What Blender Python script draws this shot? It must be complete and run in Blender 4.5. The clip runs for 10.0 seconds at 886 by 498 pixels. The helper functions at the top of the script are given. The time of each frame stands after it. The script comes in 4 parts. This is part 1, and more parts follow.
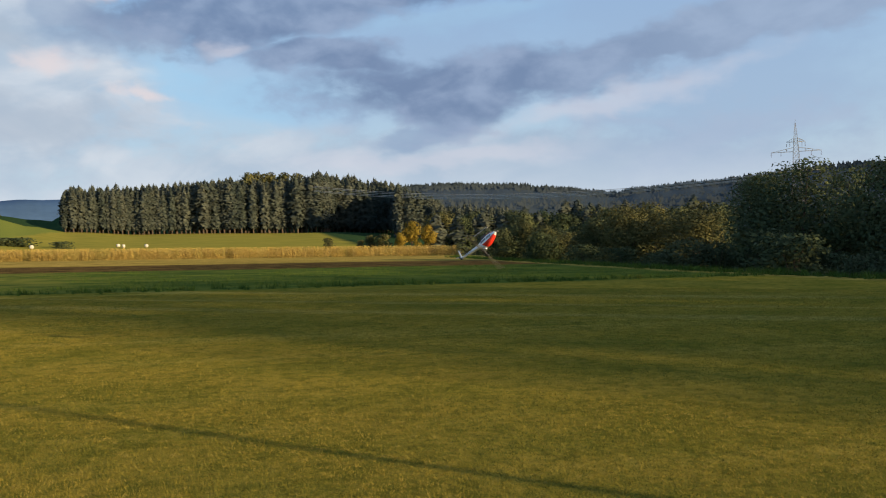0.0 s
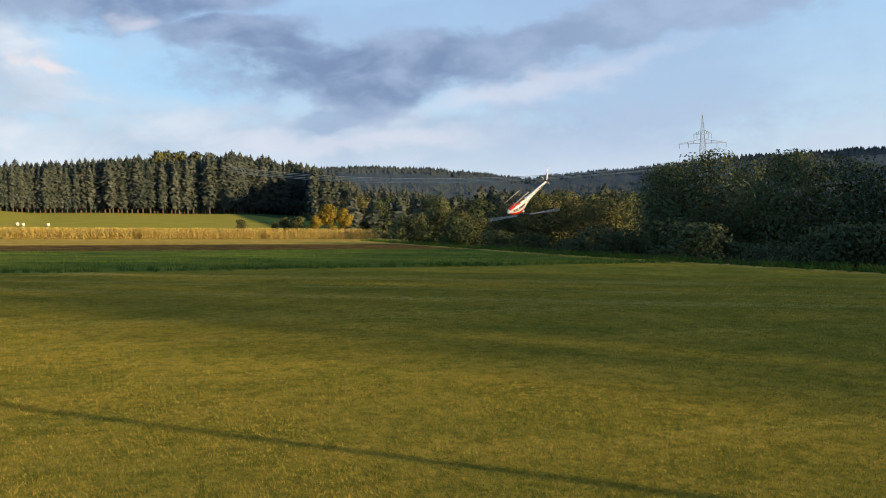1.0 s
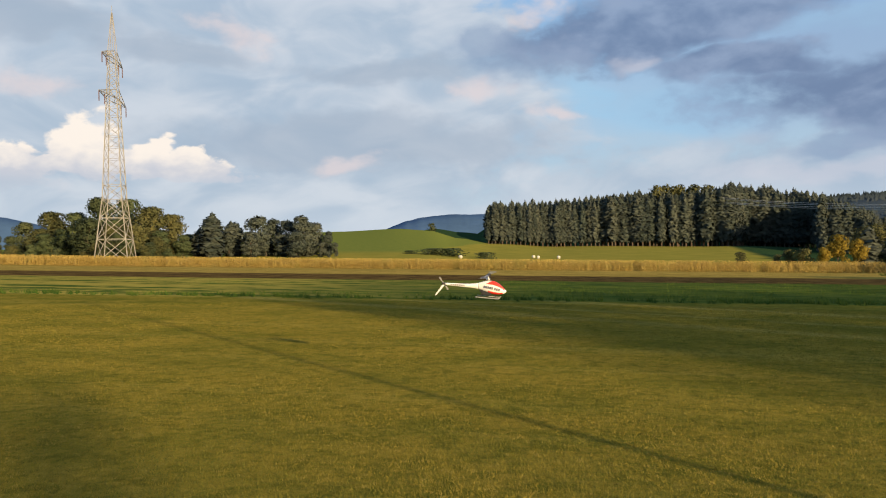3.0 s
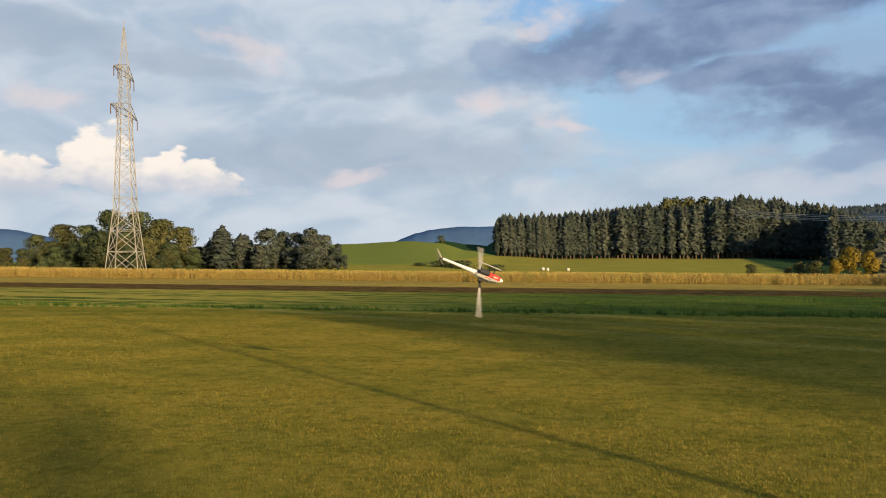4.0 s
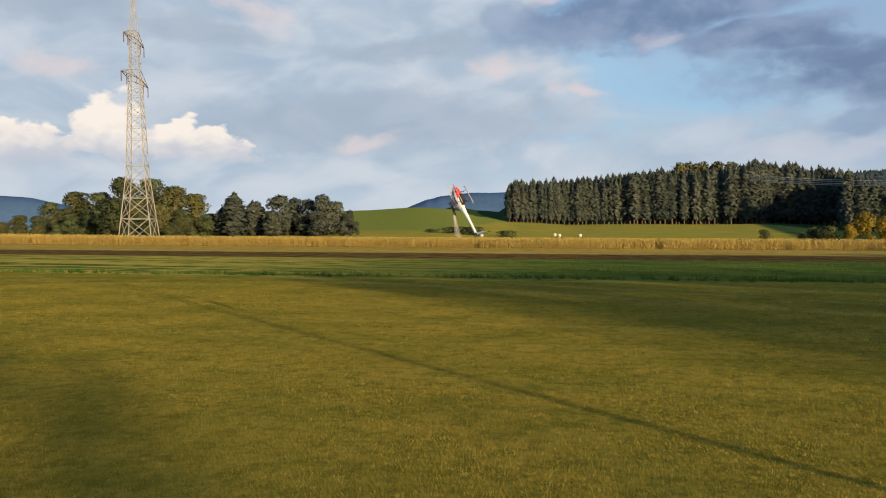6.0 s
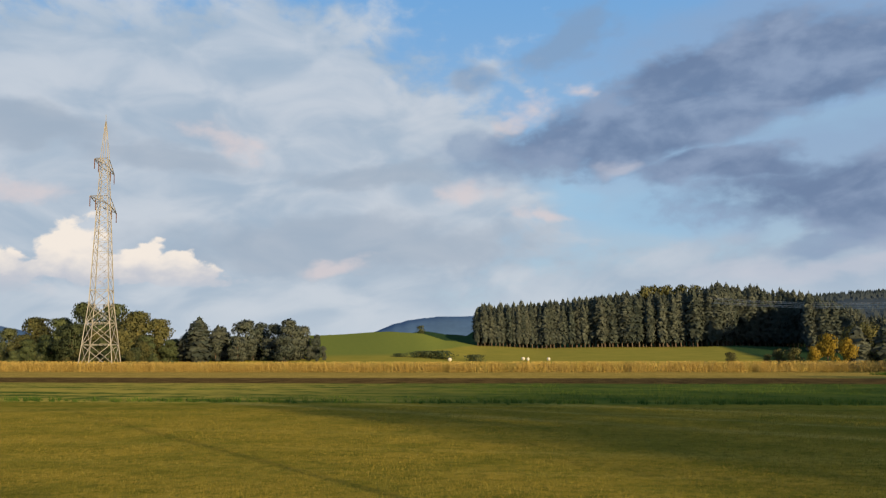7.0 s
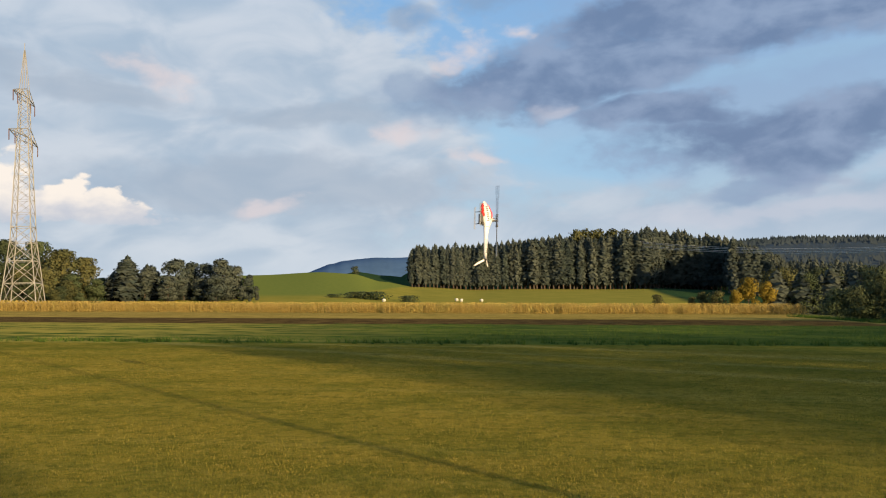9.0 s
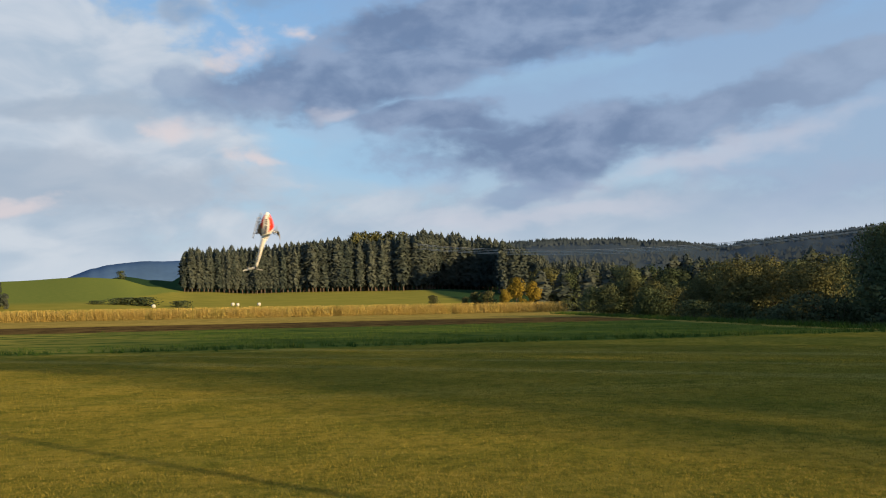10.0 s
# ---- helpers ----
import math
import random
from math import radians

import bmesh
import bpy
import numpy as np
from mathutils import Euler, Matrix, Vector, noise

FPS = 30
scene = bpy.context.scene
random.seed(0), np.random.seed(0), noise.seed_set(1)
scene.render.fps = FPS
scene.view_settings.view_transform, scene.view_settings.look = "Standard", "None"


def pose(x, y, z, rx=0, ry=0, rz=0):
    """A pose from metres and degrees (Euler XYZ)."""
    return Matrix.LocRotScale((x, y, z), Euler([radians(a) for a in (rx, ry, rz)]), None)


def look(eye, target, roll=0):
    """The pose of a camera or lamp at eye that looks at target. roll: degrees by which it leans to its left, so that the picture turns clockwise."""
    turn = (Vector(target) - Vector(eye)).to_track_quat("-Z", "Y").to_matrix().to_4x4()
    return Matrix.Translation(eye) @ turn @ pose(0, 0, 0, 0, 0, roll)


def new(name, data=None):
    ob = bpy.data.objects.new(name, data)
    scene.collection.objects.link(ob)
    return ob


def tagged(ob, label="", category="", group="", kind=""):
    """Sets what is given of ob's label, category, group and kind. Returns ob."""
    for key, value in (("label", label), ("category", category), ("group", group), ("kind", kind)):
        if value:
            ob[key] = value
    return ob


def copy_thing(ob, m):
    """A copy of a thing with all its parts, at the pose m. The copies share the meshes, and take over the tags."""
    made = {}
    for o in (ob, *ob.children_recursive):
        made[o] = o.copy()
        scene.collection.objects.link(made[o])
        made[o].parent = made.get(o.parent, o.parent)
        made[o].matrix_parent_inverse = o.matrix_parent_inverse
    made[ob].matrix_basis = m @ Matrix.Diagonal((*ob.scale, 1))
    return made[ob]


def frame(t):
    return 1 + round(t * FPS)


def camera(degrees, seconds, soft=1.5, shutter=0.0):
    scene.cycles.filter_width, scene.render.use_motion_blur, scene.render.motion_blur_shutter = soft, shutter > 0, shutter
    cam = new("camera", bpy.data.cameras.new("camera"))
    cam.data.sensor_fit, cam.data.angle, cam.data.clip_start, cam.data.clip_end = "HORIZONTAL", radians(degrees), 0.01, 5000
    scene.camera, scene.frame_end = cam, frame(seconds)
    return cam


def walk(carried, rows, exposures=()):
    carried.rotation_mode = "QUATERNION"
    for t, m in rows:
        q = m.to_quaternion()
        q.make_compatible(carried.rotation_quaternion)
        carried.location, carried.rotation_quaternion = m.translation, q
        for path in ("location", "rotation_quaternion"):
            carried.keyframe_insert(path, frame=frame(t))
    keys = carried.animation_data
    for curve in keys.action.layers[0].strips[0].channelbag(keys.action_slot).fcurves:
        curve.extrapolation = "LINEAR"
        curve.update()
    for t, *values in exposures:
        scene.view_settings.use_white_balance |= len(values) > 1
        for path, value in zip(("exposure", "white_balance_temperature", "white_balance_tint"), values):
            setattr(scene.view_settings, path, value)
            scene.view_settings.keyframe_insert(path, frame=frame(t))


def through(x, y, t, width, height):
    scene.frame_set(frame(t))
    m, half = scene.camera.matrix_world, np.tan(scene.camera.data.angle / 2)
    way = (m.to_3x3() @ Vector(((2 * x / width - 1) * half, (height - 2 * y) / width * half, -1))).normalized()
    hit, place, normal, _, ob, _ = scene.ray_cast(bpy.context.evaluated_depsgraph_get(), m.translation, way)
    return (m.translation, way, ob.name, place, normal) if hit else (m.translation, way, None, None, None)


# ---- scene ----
FOV = 55.88
EYE = (0.0, 0.0, 1.65)


def view(yaw, pitch, roll):
    return pose(*EYE, 90 + pitch, 0, yaw) @ pose(0, 0, 0, 0, 0, roll)


PATH = [
    (0.0, -19.507, -0.758, -2.233), (0.3, -22.9, -1.25, -2.2), (0.5, -24.426, -1.495, -2.17),
    (1.0, -25.241, -2.024, -1.324), (1.2, -23.6, -2.2, -1.45), (1.3, -20.95, -2.1, -1.6),
    (1.5, -11.852, -0.029, -1.72), (1.8, -3.95, 2.3, -1.3), (2.0, -1.092, 2.941, -1.056),
    (2.5, 3.916, 2.243, -1.308), (3.0, 7.89, 0.987, -1.295), (3.2, 8.75, 0.7, -1.29),
    (4.3, 8.45, 2.1, -1.28), (4.5, 8.511, 1.963, -1.278), (5.0, 8.783, 1.563, -1.232),
    (5.2, 8.9, 1.35, -1.24), (6.3, 9.43, -0.75, -1.48), (6.5, 9.433, -0.697, -1.498),
    (6.6, 9.35, -0.1, -1.55), (6.7, 8.95, 1.43, -1.62), (6.8, 8.3, 3.95, -1.7), (6.9, 7.5, 5.96, -1.77),
    (7.0, 6.918, 7.967, -1.825), (7.2, 6.35, 10.25, -1.81), (7.4, 6.12, 11.96, -1.79),
    (7.5, 6.043, 12.304, -1.774), (7.6, 5.75, 8.85, -1.6), (7.7, 5.52, 6.05, -1.45),
    (7.8, 5.3, 4.2, -1.3), (8.0, 5.123, 3.252, -1.229), (8.5, 3.893, 1.346, -1.248),
    (9.0, 2.564, 3.825, -1.542), (9.3, 1.75, 4.6, -1.62), (9.5, -3.601, 4.792, -1.693),
    (9.6, -7.87, 4.3, -1.9), (9.8, -12.6, 3.6, -2.5), (10.0, -12.538, 3.433, -2.695),
]
cam = camera(FOV, 10.0, soft=1.05, shutter=0.12)
walk(cam, [(t, view(y, p, r)) for t, y, p, r in PATH],
     [(0.0, 1.05), (0.5, 1.22), (1.0, 1.27), (1.5, 1.3), (2.0, 1.1), (2.5, 1.0), (5.2, 0.98), (6.4, 0.93), (7.0, 0.86), (7.5, 0.72), (7.8, 0.85), (8.2, 0.91), (8.6, 0.91), (9.0, 0.98), (10.0, 0.95)])

# ---- light: a low warm sun behind the camera, a sky with broken cloud ----
SUN_EL = 9.5
SHADE = Vector((-0.65, 0.76, 0)).normalized()      # the way shadows fall
SIDE = Vector((SHADE.y, -SHADE.x, 0))


class Nodes:
    """A few short words for building node trees."""

    def __init__(self, tree):
        self.t = tree
        tree.nodes.clear()

    def add(self, kind):
        return self.t.nodes.new(kind)

    def put(self, value, socket):
        if isinstance(value, bpy.types.NodeSocket):
            self.t.links.new(value, socket)
        else:
            socket.default_value = value

    def m(self, op, a, b=0.0, c=0.0):
        n = self.add("ShaderNodeMath")
        n.operation = op
        self.put(a, n.inputs[0]), self.put(b, n.inputs[1]), self.put(c, n.inputs[2])
        return n.outputs[0]

    def ramp(self, x, lo, hi, a=0.0, b=1.0):
        n = self.add("ShaderNodeMapRange")
        n.interpolation_type = "SMOOTHSTEP"
        for s, v in zip(n.inputs, (x, lo, hi, a, b)):
            self.put(v, s)
        return n.outputs[0]

    def mix(self, f, a, b, how="MIX"):
        n = self.add("ShaderNodeMix")
        n.data_type, n.blend_type = "RGBA", how
        self.put(f, n.inputs[0])
        for v, s in ((a, n.inputs[6]), (b, n.inputs[7])):
            self.put((*v, 1) if isinstance(v, tuple) and len(v) == 3 else v, s)
        return n.outputs[2]

    def noise(self, vec, scale, detail=4.0, rough=0.55, distort=0.0):
        n = self.add("ShaderNodeTexNoise")
        if vec is not None:
            self.put(vec, n.inputs["Vector"])
        n.inputs["Scale"].default_value, n.inputs["Detail"].default_value = scale, detail
        n.inputs["Roughness"].default_value, n.inputs["Distortion"].default_value = rough, distort
        return n.outputs[0]

    def xyz(self, vec):
        n = self.add("ShaderNodeSeparateXYZ")
        self.put(vec, n.inputs[0])
        return n.outputs

    def vec(self, x, y, z=0.0):
        n = self.add("ShaderNodeCombineXYZ")
        for v, s in zip((x, y, z), n.inputs):
            self.put(v, s)
        return n.outputs[0]

    def blob(self, u, v, cu, cv, ru, rv, tilt=0.0):
        """1 at the centre of a tilted oval of the sky, 0 at its rim."""
        c, s = math.cos(radians(tilt)), math.sin(radians(tilt))
        du, dv = self.m("SUBTRACT", u, cu), self.m("SUBTRACT", v, cv)
        a = self.m("ADD", self.m("MULTIPLY", du, c / ru), self.m("MULTIPLY", dv, s / ru))
        b = self.m("ADD", self.m("MULTIPLY", du, -s / rv), self.m("MULTIPLY", dv, c / rv))
        d = self.m("SQRT", self.m("ADD", self.m("MULTIPLY", a, a), self.m("MULTIPLY", b, b)))
        return self.m("SUBTRACT", 1.0, d)


def make_world():
    w = bpy.data.worlds.new("sky")
    scene.world = w
    w.use_nodes = True
    n = Nodes(w.node_tree)
    sky = n.add("ShaderNodeTexSky")
    sky.sky_type, sky.sun_disc = "NISHITA", False
    sky.sun_elevation, sky.sun_rotation = radians(SUN_EL), math.atan2(-SHADE.x, -SHADE.y)
    x, y, z = n.xyz(n.add("ShaderNodeTexCoord").outputs["Generated"])[:3]
    u = n.m("MULTIPLY", n.m("ARCTAN2", x, y), 57.2958)           # degrees to the right of north
    v = n.m("MULTIPLY", n.m("ARCSINE", z), 57.2958)
    # thin cloud drawn out along the horizon
    wide = n.vec(n.m("MULTIPLY", u, 0.045), n.m("MULTIPLY", v, 0.13))
    lumps = n.noise(wide, 1.0, 5.0, 0.45, 0.5)
    fine = n.noise(n.vec(n.m("MULTIPLY", u, 0.16), n.m("MULTIPLY", v, 0.34)), 1.0, 5.0, 0.48, 0.5)
    puff = n.m("SUBTRACT", n.noise(n.vec(n.m("MULTIPLY", u, 0.55), n.m("MULTIPLY", v, 0.85)), 1.0, 6.0, 0.55, 0.2), 0.5)
    wob = n.m("MULTIPLY", n.m("SUBTRACT", lumps, 0.5), 1.3)
    wob2 = n.m("MULTIPLY", n.m("SUBTRACT", fine, 0.5), 1.1)
    ragged = n.m("ADD", wob, wob2)
    veil = n.m("MAXIMUM", n.blob(u, v, -24.0, 10.0, 29.0, 17.5), n.m("MULTIPLY", n.blob(u, v, 22.0, 2.5, 46.0, 6.5), 0.75))
    veil = n.ramp(n.m("ADD", n.m("ADD", veil, n.m("MULTIPLY", ragged, 0.5)), n.m("MULTIPLY", puff, 0.45)), 0.0, 0.3)
    K = 10.0

    def tone(r, g, b):
        return (r * K, g * K, b * K)
    blue = n.mix(n.ramp(v, 2.0, 30.0), tone(0.50, 0.66, 0.82), tone(0.17, 0.46, 0.90))
    base = n.mix(0.8, sky.outputs[0], blue)
    veil_tone = n.mix(n.ramp(fine, 0.32, 0.68), tone(0.42, 0.52, 0.64), tone(0.64, 0.69, 0.76))
    veil_tone = n.mix(n.ramp(v, 15.0, 26.0, 0.0, 0.15), veil_tone, tone(0.38, 0.56, 0.76))
    veil_tone = n.mix(n.ramp(u, 2.0, 20.0, 0.0, 0.55), veil_tone, tone(0.34, 0.45, 0.60))
    col = n.mix(n.m("MULTIPLY", veil, 0.92), base, veil_tone)

    uw = n.m("ADD", u, n.m("MULTIPLY", n.m("SUBTRACT", n.noise(n.vec(n.m("MULTIPLY", u, 0.11), n.m("MULTIPLY", v, 0.22), 3.0), 1.0, 4.0, 0.55), 0.5), 7.0))
    vw = n.m("ADD", v, n.m("MULTIPLY", n.m("SUBTRACT", n.noise(n.vec(n.m("MULTIPLY", u, 0.13), n.m("MULTIPLY", v, 0.26), 9.0), 1.0, 4.0, 0.55), 0.5), 4.0))

    def cloud(ovals, rag, fluff, lo, hi):
        """Cover of a cloud made of ovals (u, v, half width, half height, tilt) with ragged edges."""
        k = None
        for o in ovals:
            b = n.blob(uw, vw, *o)
            k = b if k is None else n.m("MAXIMUM", k, b)
        k = n.m("ADD", n.m("ADD", k, n.m("MULTIPLY", ragged, rag)), n.m("MULTIPLY", puff, fluff))
        return n.ramp(k, lo, hi)
    # blue gaps
    gap = cloud(((8.5, 9.7, 7.5, 2.1, -4.0), (20.0, 14.6, 9.0, 1.0, 6.0), (2.5, 11.0, 5.0, 1.3, -20.0)), 0.5, 0.4, -0.1, 0.7)
    col = n.mix(n.m("MULTIPLY", gap, 0.72), col, tone(0.36, 0.60, 0.82))
    # grey bellies in the veil
    grey = cloud(((-13.0, 8.2, 18.0, 2.6, -2.0), (-25.5, 14.0, 7.0, 1.5, -8.0), (-33.0, 15.5, 8.0, 1.6, 0.0), (-12.0, 13.0, 8.0, 1.3, 0.0)), 0.5, 0.5, 0.0, 0.6)
    col = n.mix(n.m("MULTIPLY", grey, 0.62), col, tone(0.37, 0.45, 0.56))
    # slate bank: thin haze above, the long upper bank, the lower arm, loose wisps
    haze = cloud(((17.0, 21.0, 16.0, 4.2, 8.0), (34.0, 15.0, 16.0, 5.0, 0.0), (20.0, 12.0, 16.0, 6.0, 0.0), (38.0, 9.0, 14.0, 7.0, 0.0)), 0.7, 0.5, -0.15, 0.7)
    col = n.mix(n.m("MULTIPLY", haze, 0.55), col, tone(0.30, 0.41, 0.60))
    wisps = cloud(((2.8, 21.4, 4.2, 1.4, 25.0), (-3.9, 19.2, 2.4, 1.1, 0.0), (-4.4, 14.6, 2.2, 1.5, 20.0), (19.0, 6.8, 5.0, 0.8, 5.0), (-2.0, 14.0, 5.0, 2.0, 0.0)), 0.7, 0.8, -0.2, 0.6)
    col = n.mix(n.m("MULTIPLY", wisps, 0.62), col, tone(0.25, 0.36, 0.53))
    bank = cloud(((8.0, 15.4, 10.5, 2.5, 6.0), (17.0, 17.6, 10.0, 2.3, 14.0), (31.0, 18.6, 16.0, 2.4, 3.0),
                  (24.0, 10.7, 13.5, 2.2, 2.0), (20.2, 9.4, 4.6, 2.7, 0.0), (38.0, 12.5, 13.0, 1.5, 5.0), (13.0, 12.3, 7.0, 1.3, -4.0), (12.0, 18.6, 9.0, 2.0, 12.0)), 0.62, 0.75, -0.26, 0.34)
    shade = n.m("ADD", fine, n.m("MULTIPLY", puff, 0.35))
    bank_tone = n.mix(n.ramp(shade, 0.33, 0.68), tone(0.155, 0.225, 0.375), tone(0.29, 0.375, 0.54))
    bank_tone = n.mix(n.ramp(u, 24.0, 42.0, 0.0, 0.6), bank_tone, tone(0.36, 0.46, 0.62))
    col = n.mix(n.m("MULTIPLY", bank, 0.9), col, bank_tone)
    # warm lit strips and heads
    strip = cloud(((31.0, 8.6, 14.0, 1.3, 11.0), (4.8, 13.2, 2.6, 0.8, 0.0), (18.0, 5.2, 14.0, 0.9, 0.0)), 0.5, 0.5, 0.0, 0.8)
    col = n.mix(n.m("MULTIPLY", strip, 0.5), col, tone(0.64, 0.64, 0.72))
    heads = cloud(((-0.9, 16.9, 2.5, 1.25, 8.0), (2.8, 17.8, 1.1, 0.8, 0.0), (-5.6, 11.9, 2.8, 1.1, 0.0), (-21.9, 15.5, 3.8, 1.3, -15.0),
                   (-0.4, 10.1, 2.6, 0.6, 0.0), (-13.8, 6.8, 3.0, 0.6, 0.0), (-34.0, 12.0, 4.0, 1.2, 0.0)), 0.5, 1.6, -0.1, 1.0)
    col = n.mix(n.m("MULTIPLY", heads, 0.8), col, tone(0.74, 0.67, 0.69))
    # bright heap cloud low over the trees
    heap = cloud(((-30.7, 7.5, 3.0, 2.5, 0.0), (-27.2, 7.0, 3.2, 1.6, -8.0), (-23.5, 6.8, 2.1, 1.25, 0.0), (-36.0, 6.9, 3.6, 1.4, 0.0), (-29.0, 6.2, 9.0, 0.9, 0.0)), 0.22, 1.15, 0.04, 0.26)
    lit = n.m("ADD", n.m("ADD", v, n.m("MULTIPLY", wob2, 1.2)), n.m("MULTIPLY", puff, 3.4))
    heap_tone = n.mix(n.ramp(lit, 5.6, 8.2), tone(0.60, 0.62, 0.69), tone(1.02, 0.92, 0.82))
    col = n.mix(n.m("MULTIPLY", heap, n.ramp(v, 5.2, 6.4, 0.25, 0.95)), col, heap_tone)
    col = n.mix(n.ramp(v, 6.5, 0.5, 0.0, 0.6), col, tone(0.64, 0.71, 0.79))
    # overhead the cloud closes up; round the sun the sky is warm
    col = n.mix(n.ramp(v, 32.0, 55.0, 0.0, 0.85), col, tone(0.27, 0.31, 0.38))
    sx, sy = -SHADE.x * math.cos(radians(SUN_EL)), -SHADE.y * math.cos(radians(SUN_EL))
    to_sun = n.m("ADD", n.m("ADD", n.m("MULTIPLY", x, sx), n.m("MULTIPLY", y, sy)), n.m("MULTIPLY", z, math.sin(radians(SUN_EL))))
    col = n.mix(n.ramp(to_sun, 0.72, 1.0, 0.0, 0.85), col, tone(1.2, 0.95, 0.62))
    bg = n.add("ShaderNodeBackground")
    n.put(col, bg.inputs[0])
    bg.inputs[1].default_value = 0.05
    n.put(bg.outputs[0], n.add("ShaderNodeOutputWorld").inputs[0])


make_world()
sun = new("sun", bpy.data.lights.new("sun", "SUN"))
sun.data.energy, sun.data.angle, sun.data.color = 5.0, radians(0.65), (1.0, 0.72, 0.38)
sun.matrix_world = look((0, 0, 60), Vector((0, 0, 60)) + SHADE * math.cos(radians(SUN_EL)) - Vector((0, 0, math.sin(radians(SUN_EL)))))


# ---- materials ----
def material(name, rough=0.8, metal=0.0, spec=0.3):
    m = bpy.data.materials.new(name)
    m.use_nodes = True
    n = Nodes(m.node_tree)
    b = n.add("ShaderNodeBsdfPrincipled")
    b.inputs["Roughness"].default_value, b.inputs["Metallic"].default_value = rough, metal
    b.inputs["Specular IOR Level"].default_value = spec
    n.put(b.outputs[0], n.add("ShaderNodeOutputMaterial").inputs[0])
    return m, n, b


def bump(n, b, height, strength, dist):
    k = n.add("ShaderNodeBump")
    k.inputs["Strength"].default_value, k.inputs["Distance"].default_value = strength, dist
    n.put(height, k.inputs["Height"])
    n.put(k.outputs[0], b.inputs["Normal"])


def plain(name, colour, rough=0.5, metal=0.0, vary=0.15, scale=6.0, spec=0.4):
    """One colour with soft stains and fine grain."""
    m, n, b = material(name, rough, metal, spec)
    at = n.add("ShaderNodeTexCoord").outputs["Object"]
    k = n.m("ADD", n.m("MULTIPLY", n.noise(at, scale, 5), 0.7), n.m("MULTIPLY", n.noise(at, scale * 9, 3), 0.3))
    dark = tuple(c * (1 - vary) for c in colour)
    lite = tuple(min(1, c * (1 + vary)) for c in colour)
    n.put(n.mix(n.ramp(k, 0.3, 0.7), dark, lite), b.inputs["Base Color"])
    n.put(n.ramp(k, 0.2, 0.8, rough * 0.85, min(1, rough * 1.15)), b.inputs["Roughness"])
    return m


def leafy(name, dark, lite, warm=None, share=0.0, through=0.25, patches=0.45, lush=None):
    """Foliage: colour varies leaf by leaf and tree by tree; light passes through a little."""
    m, n, b = material(name, 0.8, 0.0, 0.08)
    info = n.add("ShaderNodeObjectInfo").outputs["Random"]
    geo = n.add("ShaderNodeNewGeometry")
    isle = geo.outputs["Random Per Island"]
    patch = n.noise(n.add("ShaderNodeTexCoord").outputs["Object"], patches, 4)
    k = n.m("ADD", n.m("MULTIPLY", isle, 0.30), n.m("MULTIPLY", info, 0.40))
    k = n.m("ADD", k, n.m("MULTIPLY", n.m("SUBTRACT", patch, 0.5), 1.1))
    col = n.mix(n.ramp(k, 0.0, 0.8), dark, lite)
    if warm:
        col = n.mix(n.ramp(n.m("ADD", patch, n.m("MULTIPLY", isle, 0.06)), 0.62 - share, 0.86 - share, 0.0, 0.8), col, warm)
    if lush:                                           # greener patches a stride or two across
        wide = n.noise(n.add("ShaderNodeTexCoord").outputs["Object"], 0.5, 4)
        col = n.mix(n.ramp(n.m("ADD", wide, n.m("MULTIPLY", isle, 0.08)), 0.46, 0.68, 0.0, 0.5), col, lush)
    n.put(col, b.inputs["Base Color"])
    tr = n.add("ShaderNodeBsdfTranslucent")
    n.put(col, tr.inputs[0])
    mx = n.add("ShaderNodeMixShader")
    mx.inputs[0].default_value = through
    n.put(b.outputs[0], mx.inputs[1]), n.put(tr.outputs[0], mx.inputs[2])
    out = [o for o in n.t.nodes if o.type == "OUTPUT_MATERIAL"][0]
    n.put(mx.outputs[0], out.inputs[0])
    return m


LAWN_END, CROP_END, SOIL_END, CORN_FRONT = 33.0, 62.0, 82.0, 122.0


